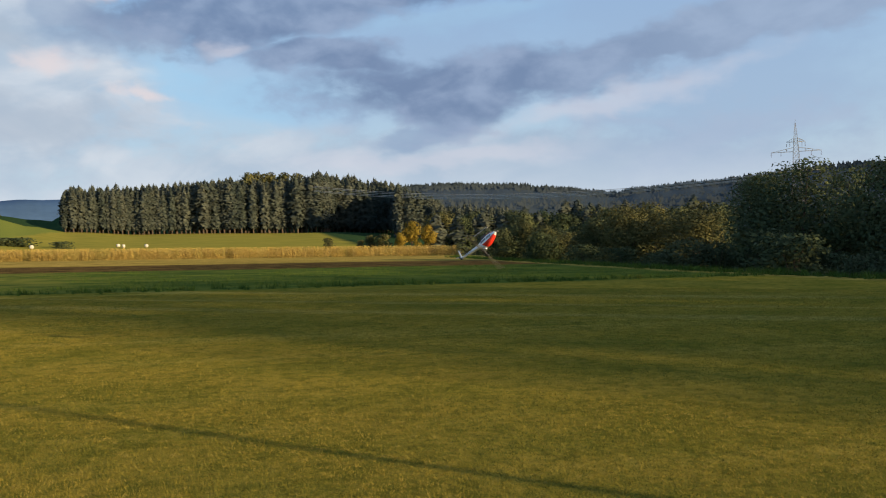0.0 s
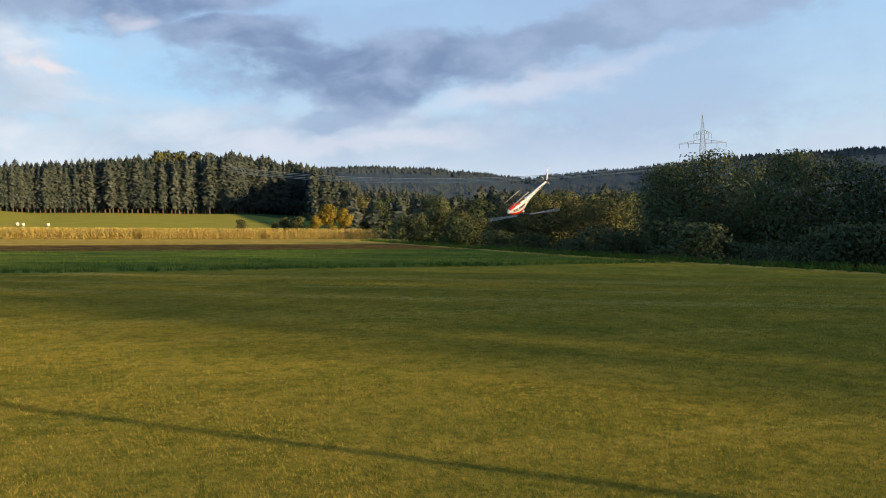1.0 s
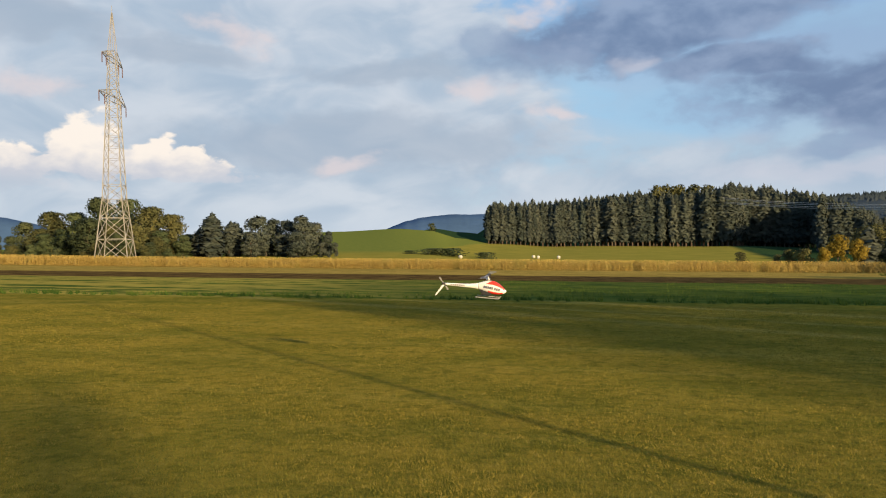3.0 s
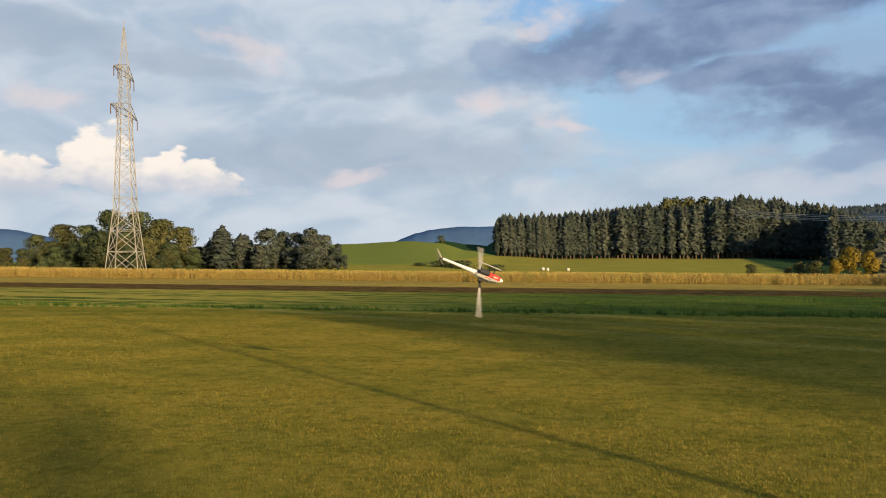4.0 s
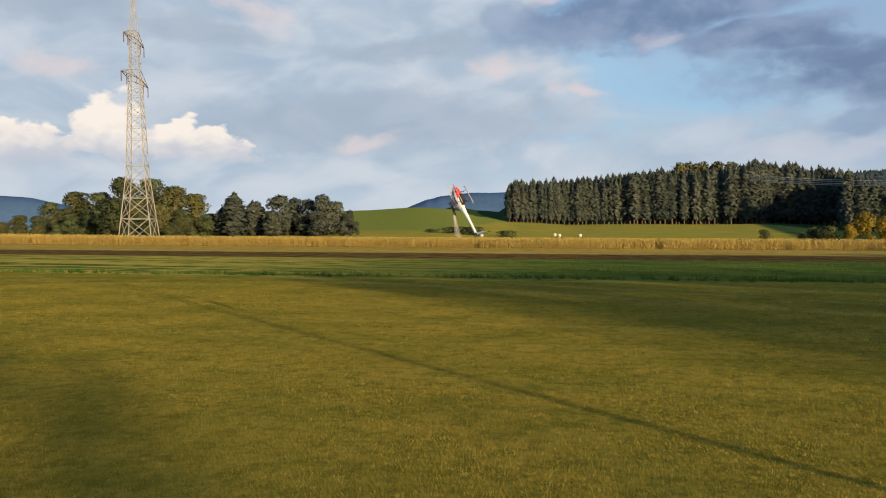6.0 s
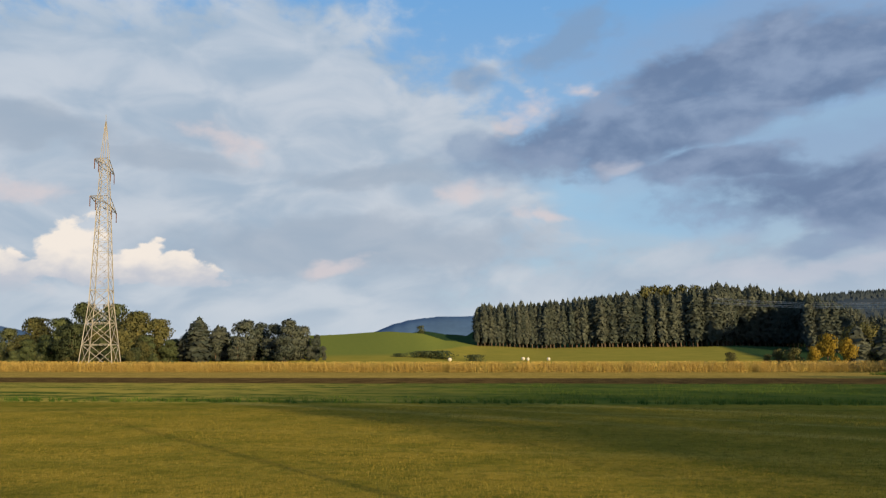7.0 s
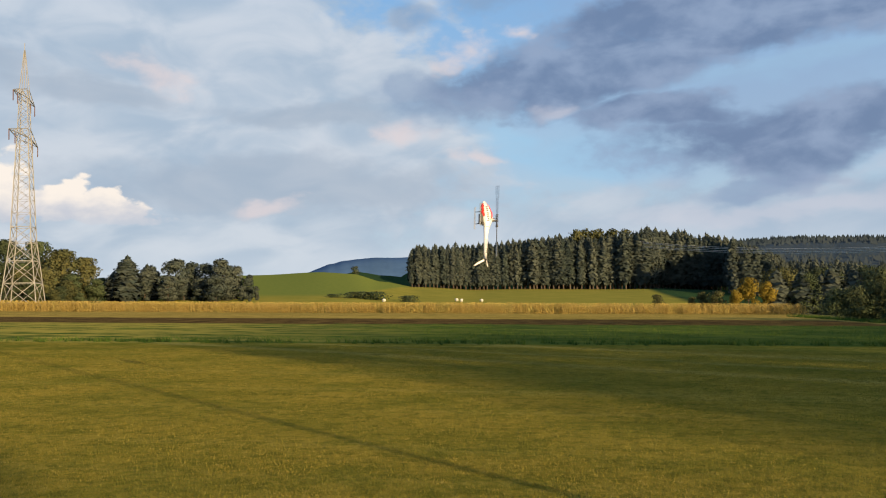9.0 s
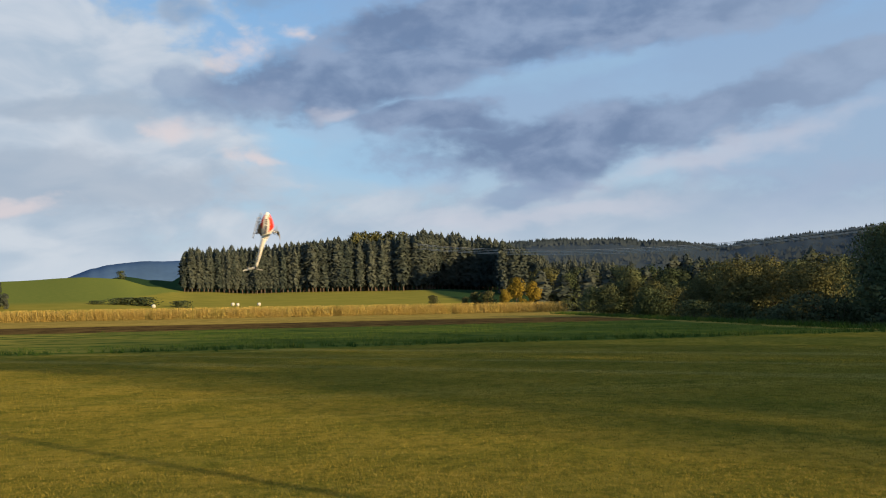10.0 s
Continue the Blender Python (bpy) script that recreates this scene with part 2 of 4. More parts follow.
def ground_material():
    m, n, b = material("fields", 1.0, 0.0, 0.0)
    at = n.add("ShaderNodeNewGeometry").outputs["Position"]
    x, y, z = n.xyz(at)[:3]
    flat = n.vec(x, y)
    big = n.noise(flat, 0.09, 5, 0.6)
    mid = n.noise(flat, 0.55, 5, 0.6)
    fine = n.noise(flat, 9.0, 5, 0.7)
    grit = n.noise(flat, 60.0, 3, 0.7)
    streak = n.noise(n.vec(n.m("MULTIPLY", n.m("ADD", x, n.m("MULTIPLY", y, 0.35)), 0.035), n.m("MULTIPLY", n.m("ADD", y, n.m("MULTIPLY", x, 0.12)), 0.5)), 1.0, 4, 0.6)
    # mown lawn with dry swaths
    lawn = n.mix(n.ramp(n.m("ADD", n.m("MULTIPLY", mid, 0.6), n.m("MULTIPLY", fine, 0.4)), 0.32, 0.68), (0.150, 0.146, 0.021), (0.365, 0.268, 0.046))
    lawn = n.mix(n.ramp(n.m("ADD", n.m("MULTIPLY", streak, 0.75), n.m("MULTIPLY", fine, 0.25)), 0.52, 0.66, 0.0, 0.8), lawn, (0.40, 0.31, 0.065))
    # pale lines painted in for sunlight that falls between the tree shadows
    sun_streak = n.m("ADD", n.m("ADD", y, n.m("MULTIPLY", x, 0.72)), n.m("MULTIPLY", mid, 1.6))
    for at_y, wide in ((33.6, 0.5), (24.6, 0.45), (28.6, 0.25)):
        off = n.m("ABSOLUTE", n.m("SUBTRACT", sun_streak, at_y))
        lawn = n.mix(n.m("MULTIPLY", n.ramp(off, wide * 2.2, wide * 0.3, 0.0, 0.55), n.ramp(streak, 0.28, 0.5)), lawn, (0.42, 0.34, 0.10))
    lawn = n.mix(n.ramp(big, 0.5, 0.72, 0.0, 0.5), lawn, (0.085, 0.115, 0.015))
    clod = n.noise(flat, 3.2, 4, 0.65)
    lawn = n.mix(n.ramp(clod, 0.38, 0.54, 0.5, 0.0), lawn, (0.050, 0.076, 0.012))
    lawn = n.mix(n.ramp(grit, 0.35, 0.7, 0.45, 0.0), lawn, (0.05, 0.06, 0.008))
    crop = n.mix(n.ramp(n.m("ADD", n.m("MULTIPLY", mid, 0.5), n.m("MULTIPLY", streak, 0.5)), 0.38, 0.62), (0.052, 0.090, 0.020), (0.120, 0.140, 0.028))
    dry = n.m("MULTIPLY", n.ramp(x, 2.0, -22.0), n.ramp(n.m("ADD", n.m("MULTIPLY", mid, 0.5), n.m("MULTIPLY", streak, 0.5)), 0.40, 0.56))
    crop = n.mix(n.m("MULTIPLY", dry, 0.8), crop, (0.36, 0.29, 0.06))
    soil = n.mix(n.ramp(mid, 0.35, 0.65), (0.052, 0.035, 0.016), (0.140, 0.092, 0.032))
    verge = n.mix(n.ramp(n.m("ADD", n.m("MULTIPLY", mid, 0.5), n.m("MULTIPLY", streak, 0.5)), 0.4, 0.62), (0.21, 0.160, 0.036), (0.40, 0.285, 0.072))
    meadow = n.mix(n.ramp(n.m("ADD", big, n.m("MULTIPLY", mid, 0.3)), 0.45, 0.85), (0.190, 0.185, 0.034), (0.255, 0.222, 0.044))
    slope = n.mix(n.ramp(mid, 0.3, 0.7), (0.125, 0.160, 0.036), (0.160, 0.184, 0.042))
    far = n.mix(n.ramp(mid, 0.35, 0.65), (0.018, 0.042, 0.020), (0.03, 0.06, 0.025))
    edge = n.m("ADD", n.m("MULTIPLY", n.m("SUBTRACT", mid, 0.5), 3.0), n.m("MULTIPLY", n.m("SUBTRACT", big, 0.5), 3.5))
    yy = n.m("ADD", y, edge)
    col = n.mix(n.ramp(yy, LAWN_END - 0.6, LAWN_END + 0.6), lawn, crop)
    col = n.mix(n.ramp(yy, CROP_END - 1.0, CROP_END + 1.0), col, soil)
    col = n.mix(n.ramp(yy, SOIL_END - 1.5, SOIL_END + 1.5), col, verge)
    # grass verge along the drop towards the wood
    brow = n.m("MAXIMUM", 30.0, n.m("ADD", 25.0, n.m("MULTIPLY", y, 0.125)))
    spur = n.m("ADD", brow, n.m("MULTIPLY", n.m("MAXIMUM", 0.0, n.m("SUBTRACT", y, 114.0)), 1.2))
    rim = n.m("SUBTRACT", x, n.m("MAXIMUM", brow, n.m("MINIMUM", 49.0, spur)))
    col = n.mix(n.ramp(n.m("ADD", rim, n.m("MULTIPLY", edge, 0.3)), -2.6, -1.4, 0.0, 0.8), col, verge)
    col = n.mix(n.ramp(rim, 0.6, 3.0), col, far)
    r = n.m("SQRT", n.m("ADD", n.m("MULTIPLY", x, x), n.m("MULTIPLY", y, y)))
    col = n.mix(n.ramp(n.m("ADD", y, n.m("MULTIPLY", edge, 0.3)), 131.0, 135.0), col, n.mix(n.ramp(rim, 2.0, 8.0), meadow, far))
    hill = n.ramp(n.m("ADD", x, n.m("MULTIPLY", edge, 1.2)), -35.0, -39.0)
    col = n.mix(n.m("MULTIPLY", hill, n.ramp(y, 205.0, 235.0)), col, slope)
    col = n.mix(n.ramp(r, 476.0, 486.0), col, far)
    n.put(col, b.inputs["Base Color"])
    near = n.m("ADD", n.m("MULTIPLY", fine, 0.6), n.m("MULTIPLY", grit, 0.4))
    bump(n, b, n.m("MULTIPLY", near, n.ramp(r, 12.0, 34.0, 1.0, 0.0)), 0.6, 0.05)
    return m


M = {
    "fields": ground_material(),
    "bark": plain("bark", (0.075, 0.055, 0.040), 0.9, vary=0.35, scale=3.0),
    "spruce": leafy("spruce_needles", (0.038, 0.052, 0.046), (0.080, 0.092, 0.074), through=0.08),
    "leaf_dark": leafy("dark_leaves", (0.038, 0.058, 0.030), (0.098, 0.120, 0.056)),
    "leaf_green": leafy("green_leaves", (0.042, 0.058, 0.031), (0.090, 0.106, 0.052)),
    "leaf_gold": leafy("autumn_leaves", (0.12, 0.095, 0.016), (0.26, 0.190, 0.032), (0.30, 0.19, 0.03), 0.04),
    "leaf_olive": leafy("olive_leaves", (0.056, 0.064, 0.029), (0.122, 0.122, 0.050), (0.14, 0.11, 0.035), 0.02),
    "corn": leafy("dry_corn_leaves", (0.28, 0.205, 0.055), (0.56, 0.41, 0.130), (0.22, 0.22, 0.055), 0.10),
    "grass": leafy("grass_blades", (0.048, 0.060, 0.010), (0.325, 0.250, 0.044), (0.36, 0.28, 0.08), 0.05, patches=11.0, lush=(0.045, 0.078, 0.012)),
    "weed": leafy("weeds", (0.036, 0.080, 0.014), (0.095, 0.140, 0.024), (0.15, 0.14, 0.03), 0.03),
    "steel": plain("galvanised_steel", (0.25, 0.245, 0.23), 0.6, 0.3, 0.25, 0.8),
    "wire": plain("aluminium_cable", (0.46, 0.43, 0.40), 0.5, 0.3, 0.1, 0.5),
    "glass_cap": plain("insulator", (0.10, 0.06, 0.05), 0.25, 0.0, 0.2, 2.0),
    "wrap": plain("white_bale_wrap", (0.42, 0.41, 0.36), 0.35, 0.0, 0.10, 2.0),
    "white": plain("white_gelcoat", (0.66, 0.65, 0.63), 0.28, 0.0, 0.04, 14.0, 0.5),
    "red": plain("red_gelcoat", (0.62, 0.035, 0.022), 0.26, 0.0, 0.08, 14.0, 0.5),
    "black": plain("black_plastic", (0.022, 0.022, 0.024), 0.5, 0.0, 0.25, 20.0),
    "carbon": plain("carbon_fibre", (0.035, 0.036, 0.040), 0.32, 0.1, 0.25, 60.0),
    "blade": plain("pale_blade_paint", (0.27, 0.265, 0.26), 0.35, 0.0, 0.1, 9.0),
    "alloy": plain("machined_alloy", (0.58, 0.58, 0.60), 0.3, 0.9, 0.08, 30.0),
    "ink": plain("grey_lettering", (0.10, 0.10, 0.13), 0.4, 0.0, 0.1, 20.0),
    # ridge leaves with haze mixed into their colour, less of it along the crest
    "hazy_wood": leafy("hazy_wood", (0.030, 0.044, 0.056), (0.046, 0.060, 0.070), through=0.0, patches=0.012),
    "hazy_crest": leafy("hazy_crest", (0.016, 0.026, 0.034), (0.030, 0.042, 0.048), through=0.0, patches=0.012),
    # the blue is the haze of distance, put into the hill colour
    "haze_blue_hill": plain("distant_hill", (0.055, 0.105, 0.20), 1.0, 0.0, 0.12, 0.004, 0.0),
    "pole": plain("weathered_pole", (0.22, 0.20, 0.18), 0.8, 0.0, 0.2, 2.0),
}


def mesh_of(name, verts, faces, mats, index=None, smooth=False):
    me = bpy.data.meshes.new(name)
    me.from_pydata([tuple(v) for v in verts], [], faces)
    for k in mats:
        me.materials.append(M[k])
    if index is not None:
        me.polygons.foreach_set("material_index", index)
    if smooth:
        me.polygons.foreach_set("use_smooth", [True] * len(me.polygons))
    me.update()
    return me


def part(name, bm, mat, parent, label="", smooth=False):
    me = bpy.data.meshes.new(name)
    bm.normal_update()
    bm.to_mesh(me)
    bm.free()
    for k in ([mat] if isinstance(mat, str) else mat):
        me.materials.append(M[k])
    if smooth:
        me.polygons.foreach_set("use_smooth", [True] * len(me.polygons))
    ob = new(name, me)
    ob.parent = parent
    return tagged(ob, label)


# ---- ground ----
def step(a, b, x):
    k = min(1.0, max(0.0, (x - a) / (b - a)))
    return k * k * (3 - 2 * k)


FAR_Z = [(-180, 2), (-95, -6), (-60, -10), (-38, -10), (-26, -6), (-20, 2.0), (-17, 5.0), (-10.7, 7.4), (0, 9.2), (4.5, 11.6), (6.5, 14.5),
         (9, 19.5), (11, 20.6), (15, 19.5), (25, 16), (40, 12), (70, 6), (180, 2)]


def rim_x(y):
    k = max(30.0, 25.0 + 0.125 * y)
    return max(k, min(49.0, k + 1.2 * max(0.0, y - 114.0)))


def height(x, y):
    """The lie of the land: fields that dip to the right, a slope behind them, a drop into the wooded valley."""
    r, az = math.hypot(x, y), math.degrees(math.atan2(-x, y))
    xx = max(-120.0, min(60.0, x))
    plane = -0.03 * xx + 0.002 * max(-40, min(y, 130)) + 0.001 * max(0.0, -xx - 18)
    if r < 25:
        return plane
    for (a0, z0), (a1, z1) in zip(FAR_Z, FAR_Z[1:]):
        if a0 <= az <= a1:
            f = z0 + (z1 - z0) * step(a0, a1, az)
    k = min(1.0, max(0.0, (r - 140) / 300)) ** 1.35 if y > 0 else step(60, 300, r)
    z = plane * (1 - k) + f * k
    if 2.0 < az < 12 and r > 470:
        z += 13.0 * step(480, 720, r) * step(12, 8, az)
    if -26 < az < 5.2 and r > 500:
        z += 16.0 * step(500, 560, r) * step(5.2, 4.2, az) * step(-26, -18, az)
    over = x - rim_x(y)
    if over > 0 and r < 450 and y > -60:
        drop = -1.65 * step(0, 5, over) - 4.6 * step(4, 32, over)
        z += drop * step(-60, -20, y) * (1 - step(108, 165, y) * step(30, 0, over))* (1 - k)
    if 25 < r:
        z += 0.35 * noise.noise((x * 0.012, y * 0.012, 0)) * step(130, 260, r)
    return z


def ground():
    rs = [0.0] + [1.6 * 1.052 ** i for i in range(162)]
    az = [-180 + 4 * i for i in range(28)] + [-68 + 0.75 * i for i in range(156)] + [49 + 4.0 * i for i in range(33)]
    verts, faces = [], []
    for r in rs:
        for a in az:
            x, y = -r * math.sin(radians(a)), r * math.cos(radians(a))
            verts.append((x, y, height(x, y)))
    n = len(az)
    for i in range(len(rs) - 1):
        for j in range(n):
            k = (j + 1) % n
            faces.append((i * n + j, (i + 1) * n + j, (i + 1) * n + k, i * n + k))
    ob = new("ground", mesh_of("ground", verts, faces, ["fields"], smooth=True))
    tagged(ob, "sloping fields: mown lawn, green crop, bare soil and meadow", "ground", kind="structure")


ground()


def at(az, r, dz=0.0):
    x, y = -r * math.sin(radians(az)), r * math.cos(radians(az))
    return (x, y, height(x, y) + dz)


def fluff(me, normals):
    """Shade loose sprays and leaves by the lie of the crown that they belong to."""
    me.polygons.foreach_set("use_smooth", [True] * len(me.polygons))
    me.normals_split_custom_set_from_vertices(normals)


# ---- far hills ----
def ridge(name, r, depth, crest, mat, label, rough=0.0, trees=0):
    """A long hill: crest gives (azimuth, height); it falls away before and behind."""
    verts, faces = [], []
    azs = [crest[0][0] + (crest[-1][0] - crest[0][0]) * i / 160 for i in range(161)]
    tops = []
    for a in azs:
        for (a0, z0), (a1, z1) in zip(crest, crest[1:]):
            if min(a0, a1) <= a <= max(a0, a1):
                z = z0 + (z1 - z0) * (a - a0) / (a1 - a0)
        z += rough * noise.fractal((a * 0.9, 3.1, 0), 0.8, 2.0, 4)
        tops.append(z)
        for k, (dr, f) in enumerate(((-1.0, -0.25), (-0.6, 0.45), (-0.25, 0.85), (0, 1.0), (0.5, 0.8), (1.0, -0.2))):
            rr = r + dr * depth
            verts.append((-rr * math.sin(radians(a)), rr * math.cos(radians(a)), z * f))
    for i in range(160):
        for k in range(5):
            faces.append((i * 6 + k, i * 6 + k + 1, i * 6 + k + 7, i * 6 + k + 6))
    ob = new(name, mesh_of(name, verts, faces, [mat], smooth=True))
    tagged(ob, label, "hill", kind="structure")
    if trees:
        rng = random.Random(7)
        tv, tf, near_top = [], [], []
        for _ in range(trees):
            i = rng.randrange(160)
            f = rng.random()
            a = azs[i] + (azs[1] - azs[0]) * f
            q = 0.22 * rng.random() ** 1.5 if _ % 2 else 0.95 * rng.random()
            rr = r - depth * 0.62 * q
            z = (tops[i] * (1 - f) + tops[i + 1] * f) * (1 - 0.5 * q - 0.06 * (q > 0.4))
            h, w = rng.uniform(8, 15), rng.uniform(8, 13)
            x, y = -rr * math.sin(radians(a)), rr * math.cos(radians(a))
            b = len(tv)
            for s in range(5):
                ang = s * 1.2566 + f
                tv.append((x + w * 0.5 * math.cos(ang), y + w * 0.5 * math.sin(ang), z - 6 + h * 0.3 * rng.random()))
            tv.append((x, y, z - 4 + h))
            tf += [(b + s, b + (s + 1) % 5, b + 5) for s in range(5)]
            near_top += [int(q < 0.1)] * 5
        ridge_me = mesh_of("ridge_wood", tv, tf, [mat, "hazy_crest"], near_top)
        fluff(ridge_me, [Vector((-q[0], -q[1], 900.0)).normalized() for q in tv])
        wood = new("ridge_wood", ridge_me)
        tagged(wood, "dense wood on the distant ridge, coloured blue-grey for haze", "forest", kind="stuff")


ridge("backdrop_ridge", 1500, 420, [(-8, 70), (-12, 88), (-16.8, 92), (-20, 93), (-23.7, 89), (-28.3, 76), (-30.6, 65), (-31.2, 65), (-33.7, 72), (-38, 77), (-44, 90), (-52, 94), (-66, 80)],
      "hazy_wood", "long wooded ridge on the horizon", 2.5, 6500)
ridge("backdrop_hill", 4000, 600, [(15.5, 60), (13, 130), (11.8, 172), (10.5, 205), (9.5, 222), (7.5, 236), (5, 232), (2, 215), (-6, 180)], "haze_blue_hill", "hill far behind the meadow, coloured blue for haze", 3.0)
ridge("backdrop_hill_west", 4200, 600, [(60, 260), (48, 265), (38, 262), (35.5, 250), (33, 205), (30, 120)], "haze_blue_hill", "hill far behind the trees, coloured blue for haze", 3.0)


# ---- trees ----
def tube(verts, faces, points, radii, sides=6):
    base = len(verts)
    for i, (p, r) in enumerate(zip(points, radii)):
        d = (Vector(points[min(i + 1, len(points) - 1)]) - Vector(points[max(i - 1, 0)])).normalized()
        a = d.orthogonal().normalized()
        b = d.cross(a)
        for s in range(sides):
            t = 2 * math.pi * s / sides
            verts.append(Vector(p) + a * (r * math.cos(t)) + b * (r * math.sin(t)))
    for i in range(len(points) - 1):
        for s in range(sides):
            k = (s + 1) % sides
            faces.append((base + i * sides + s, base + i * sides + k, base + (i + 1) * sides + k, base + (i + 1) * sides + s))


def spruce(seed, h=22.0, w=2.6, bare=0.13):
    """Spruce at the origin: tapered trunk, whorls of drooping sprays."""
    rng = random.Random(seed)
    root = new("spruce_tree")
    v, f = [], []
    tube(v, f, [(0, 0, -0.6), (0.05, 0, h * 0.4), (0, 0.05, h * 0.97)], [0.28, 0.19, 0.03], 6)
    tr = new("trunk", mesh_of("trunk", v, f, ["bark"], smooth=True))
    tr.parent = root
    v, f = [], []
    nrm = []
    rows = 46
    for i in range(rows):
        k = i / (rows - 1)
        z = h * (bare + (1.0 - bare) * k)
        reach = w * min(1.0, 2.9 * (1 - k)) ** 0.62 * (0.55 + 0.45 * min(1.0, k / 0.16)) + 0.10
        n = 11 if k < 0.8 else 7
        turn = rng.random() * 6.28
        for q in range(n):
            a = turn + 6.283 * (q + rng.uniform(-0.4, 0.4)) / n
            c, sn = math.cos(a), math.sin(a)
            L = reach * rng.uniform(0.7, 1.15) * (1.0 + 0.55 * noise.noise((c * 1.4, sn * 1.4 + seed * 7.0, z * 0.28)))
            dz = -L * rng.uniform(0.2, 0.55)
            wd = min(0.75, L * rng.uniform(0.22, 0.36) + 0.08)
            b = len(v)
            z0 = z + rng.uniform(-0.4, 0.4)
            v += [(0, 0, z0 + 0.3), (c * L * 0.6 - sn * wd, sn * L * 0.6 + c * wd, z0 + dz * 0.55 - 0.1), (c * L, sn * L, z0 + dz + 0.1),
                  (c * L * 0.6 + sn * wd, sn * L * 0.6 - c * wd, z0 + dz * 0.55 - 0.1)]
            f += [(b, b + 2, b + 1), (b, b + 3, b + 2)]
            r, hang = L * rng.uniform(0.6, 0.95), rng.uniform(0.5, 1.1)
            v += [(c * r - sn * wd, sn * r + c * wd, z0 + dz * 0.7), (c * r + sn * wd, sn * r - c * wd, z0 + dz * 0.7), (c * r, sn * r, z0 + dz * 0.7 - hang)]
            f.append((b + 4, b + 5, b + 6))
            up = rng.uniform(0.3, 1.2)
            nrm += [(Vector((c, sn, up)) + 0.7 * Vector((rng.uniform(-1, 1), rng.uniform(-1, 1), rng.uniform(-0.3, 1)))).normalized()] * 7
    cr = new("crown", mesh_of("crown", v, f, ["spruce"]))
    fluff(cr.data, nrm)
    cr.parent = root
    return tagged(root, "tall dark grey-green spruce in a dense stand", "tree", "spruces of the forest edge")


def broadleaf(seed, h, w, mat, leaves, size, label, group, low=0.22, name="broadleaf_tree"):
    """Broadleaf tree or bush: trunk, limbs, and a crown of many small leaf clumps in uneven lumps."""
    rng = random.Random(seed)
    root = new(name)
    v, f = [], []
    tall = h * 0.55
    tube(v, f, [(0, 0, -1.0), (rng.uniform(-.2, .2), rng.uniform(-.2, .2), tall * 0.5), (rng.uniform(-.4, .4), rng.uniform(-.4, .4), tall)],
         [h * 0.026, h * 0.02, h * 0.011], 7)
    lumps = []
    for i in range(30):
        a, k = rng.random() * 6.283, rng.uniform(0, 1)
        rad = w * 0.5 * rng.uniform(0.25, 0.85) * math.sin(math.pi * (0.18 + 0.74 * k)) ** 0.7
        z = h * (low + (0.92 - low) * k)
        c = Vector((rad * math.cos(a), rad * math.sin(a), z))
        s = w * rng.uniform(0.16, 0.29)
        lumps.append((c, s, min(s * rng.uniform(0.7, 1.0), h - z)))
        if i < 7:
            tube(v, f, [(0, 0, tall * rng.uniform(0.35, 0.9)), tuple(c * 0.5 + Vector((0, 0, tall * 0.3))), tuple(c)], [h * 0.01, h * 0.007, h * 0.002], 5)
    lumps.append((Vector((0, 0, h * 0.86)), w * 0.2, h * 0.13))
    lumps.append((Vector((0, 0, h * 0.5)), w * 0.3, h * 0.26))
    tr = new("trunk", mesh_of("trunk", v, f, ["bark"], smooth=True))
    tr.parent = root
    rs = np.random.RandomState(seed)
    wt = np.array([s * s for _, s, _ in lumps])
    pick = rs.choice(len(lumps), leaves, p=wt / wt.sum())
    d = rs.normal(size=(leaves, 3))
    d /= np.linalg.norm(d, axis=1)[:, None]
    rad = rs.uniform(0.62, 1.06, leaves)[:, None]
    cen = np.array([tuple(c) for c, _, _ in lumps])[pick]
    sc = np.array([(s, s, t) for _, s, t in lumps])[pick]
    p = cen + d * sc * rad
    p[:, 2] = np.maximum(p[:, 2], h * low * 0.3)
    nrm = d + rs.normal(size=(leaves, 3)) * 0.55
    nrm /= np.linalg.norm(nrm, axis=1)[:, None]
    t1 = np.cross(nrm, rs.normal(size=(leaves, 3)))
    t1 /= np.linalg.norm(t1, axis=1)[:, None]
    t2 = np.cross(nrm, t1)
    s1, s2 = size * rs.uniform(0.5, 1.2, leaves)[:, None], size * rs.uniform(0.35, 0.9, leaves)[:, None]
    verts = np.stack([p - t1 * s1, p - t2 * s2 * 0.8 + nrm * s2 * 0.2, p + t1 * s1, p + t2 * s2 + nrm * s2 * 0.2], 1).reshape(-1, 3)
    me = bpy.data.meshes.new("crown")
    me.from_pydata(verts.tolist(), [], np.arange(leaves * 4).reshape(-1, 4).tolist())
    me.materials.append(M[mat])
    whole = p - np.array((0, 0, h * 0.45))
    whole /= np.linalg.norm(whole, axis=1)[:, None] + 1e-6
    soft = d * 0.45 + whole * 0.45 + nrm * 0.35
    soft /= np.linalg.norm(soft, axis=1)[:, None]
    fluff(me, np.repeat(soft, 4, axis=0).tolist())
    cr = new("crown", me)
    cr.parent = root
    return tagged(root, label, "tree" if name != "bush" else "bush", group)


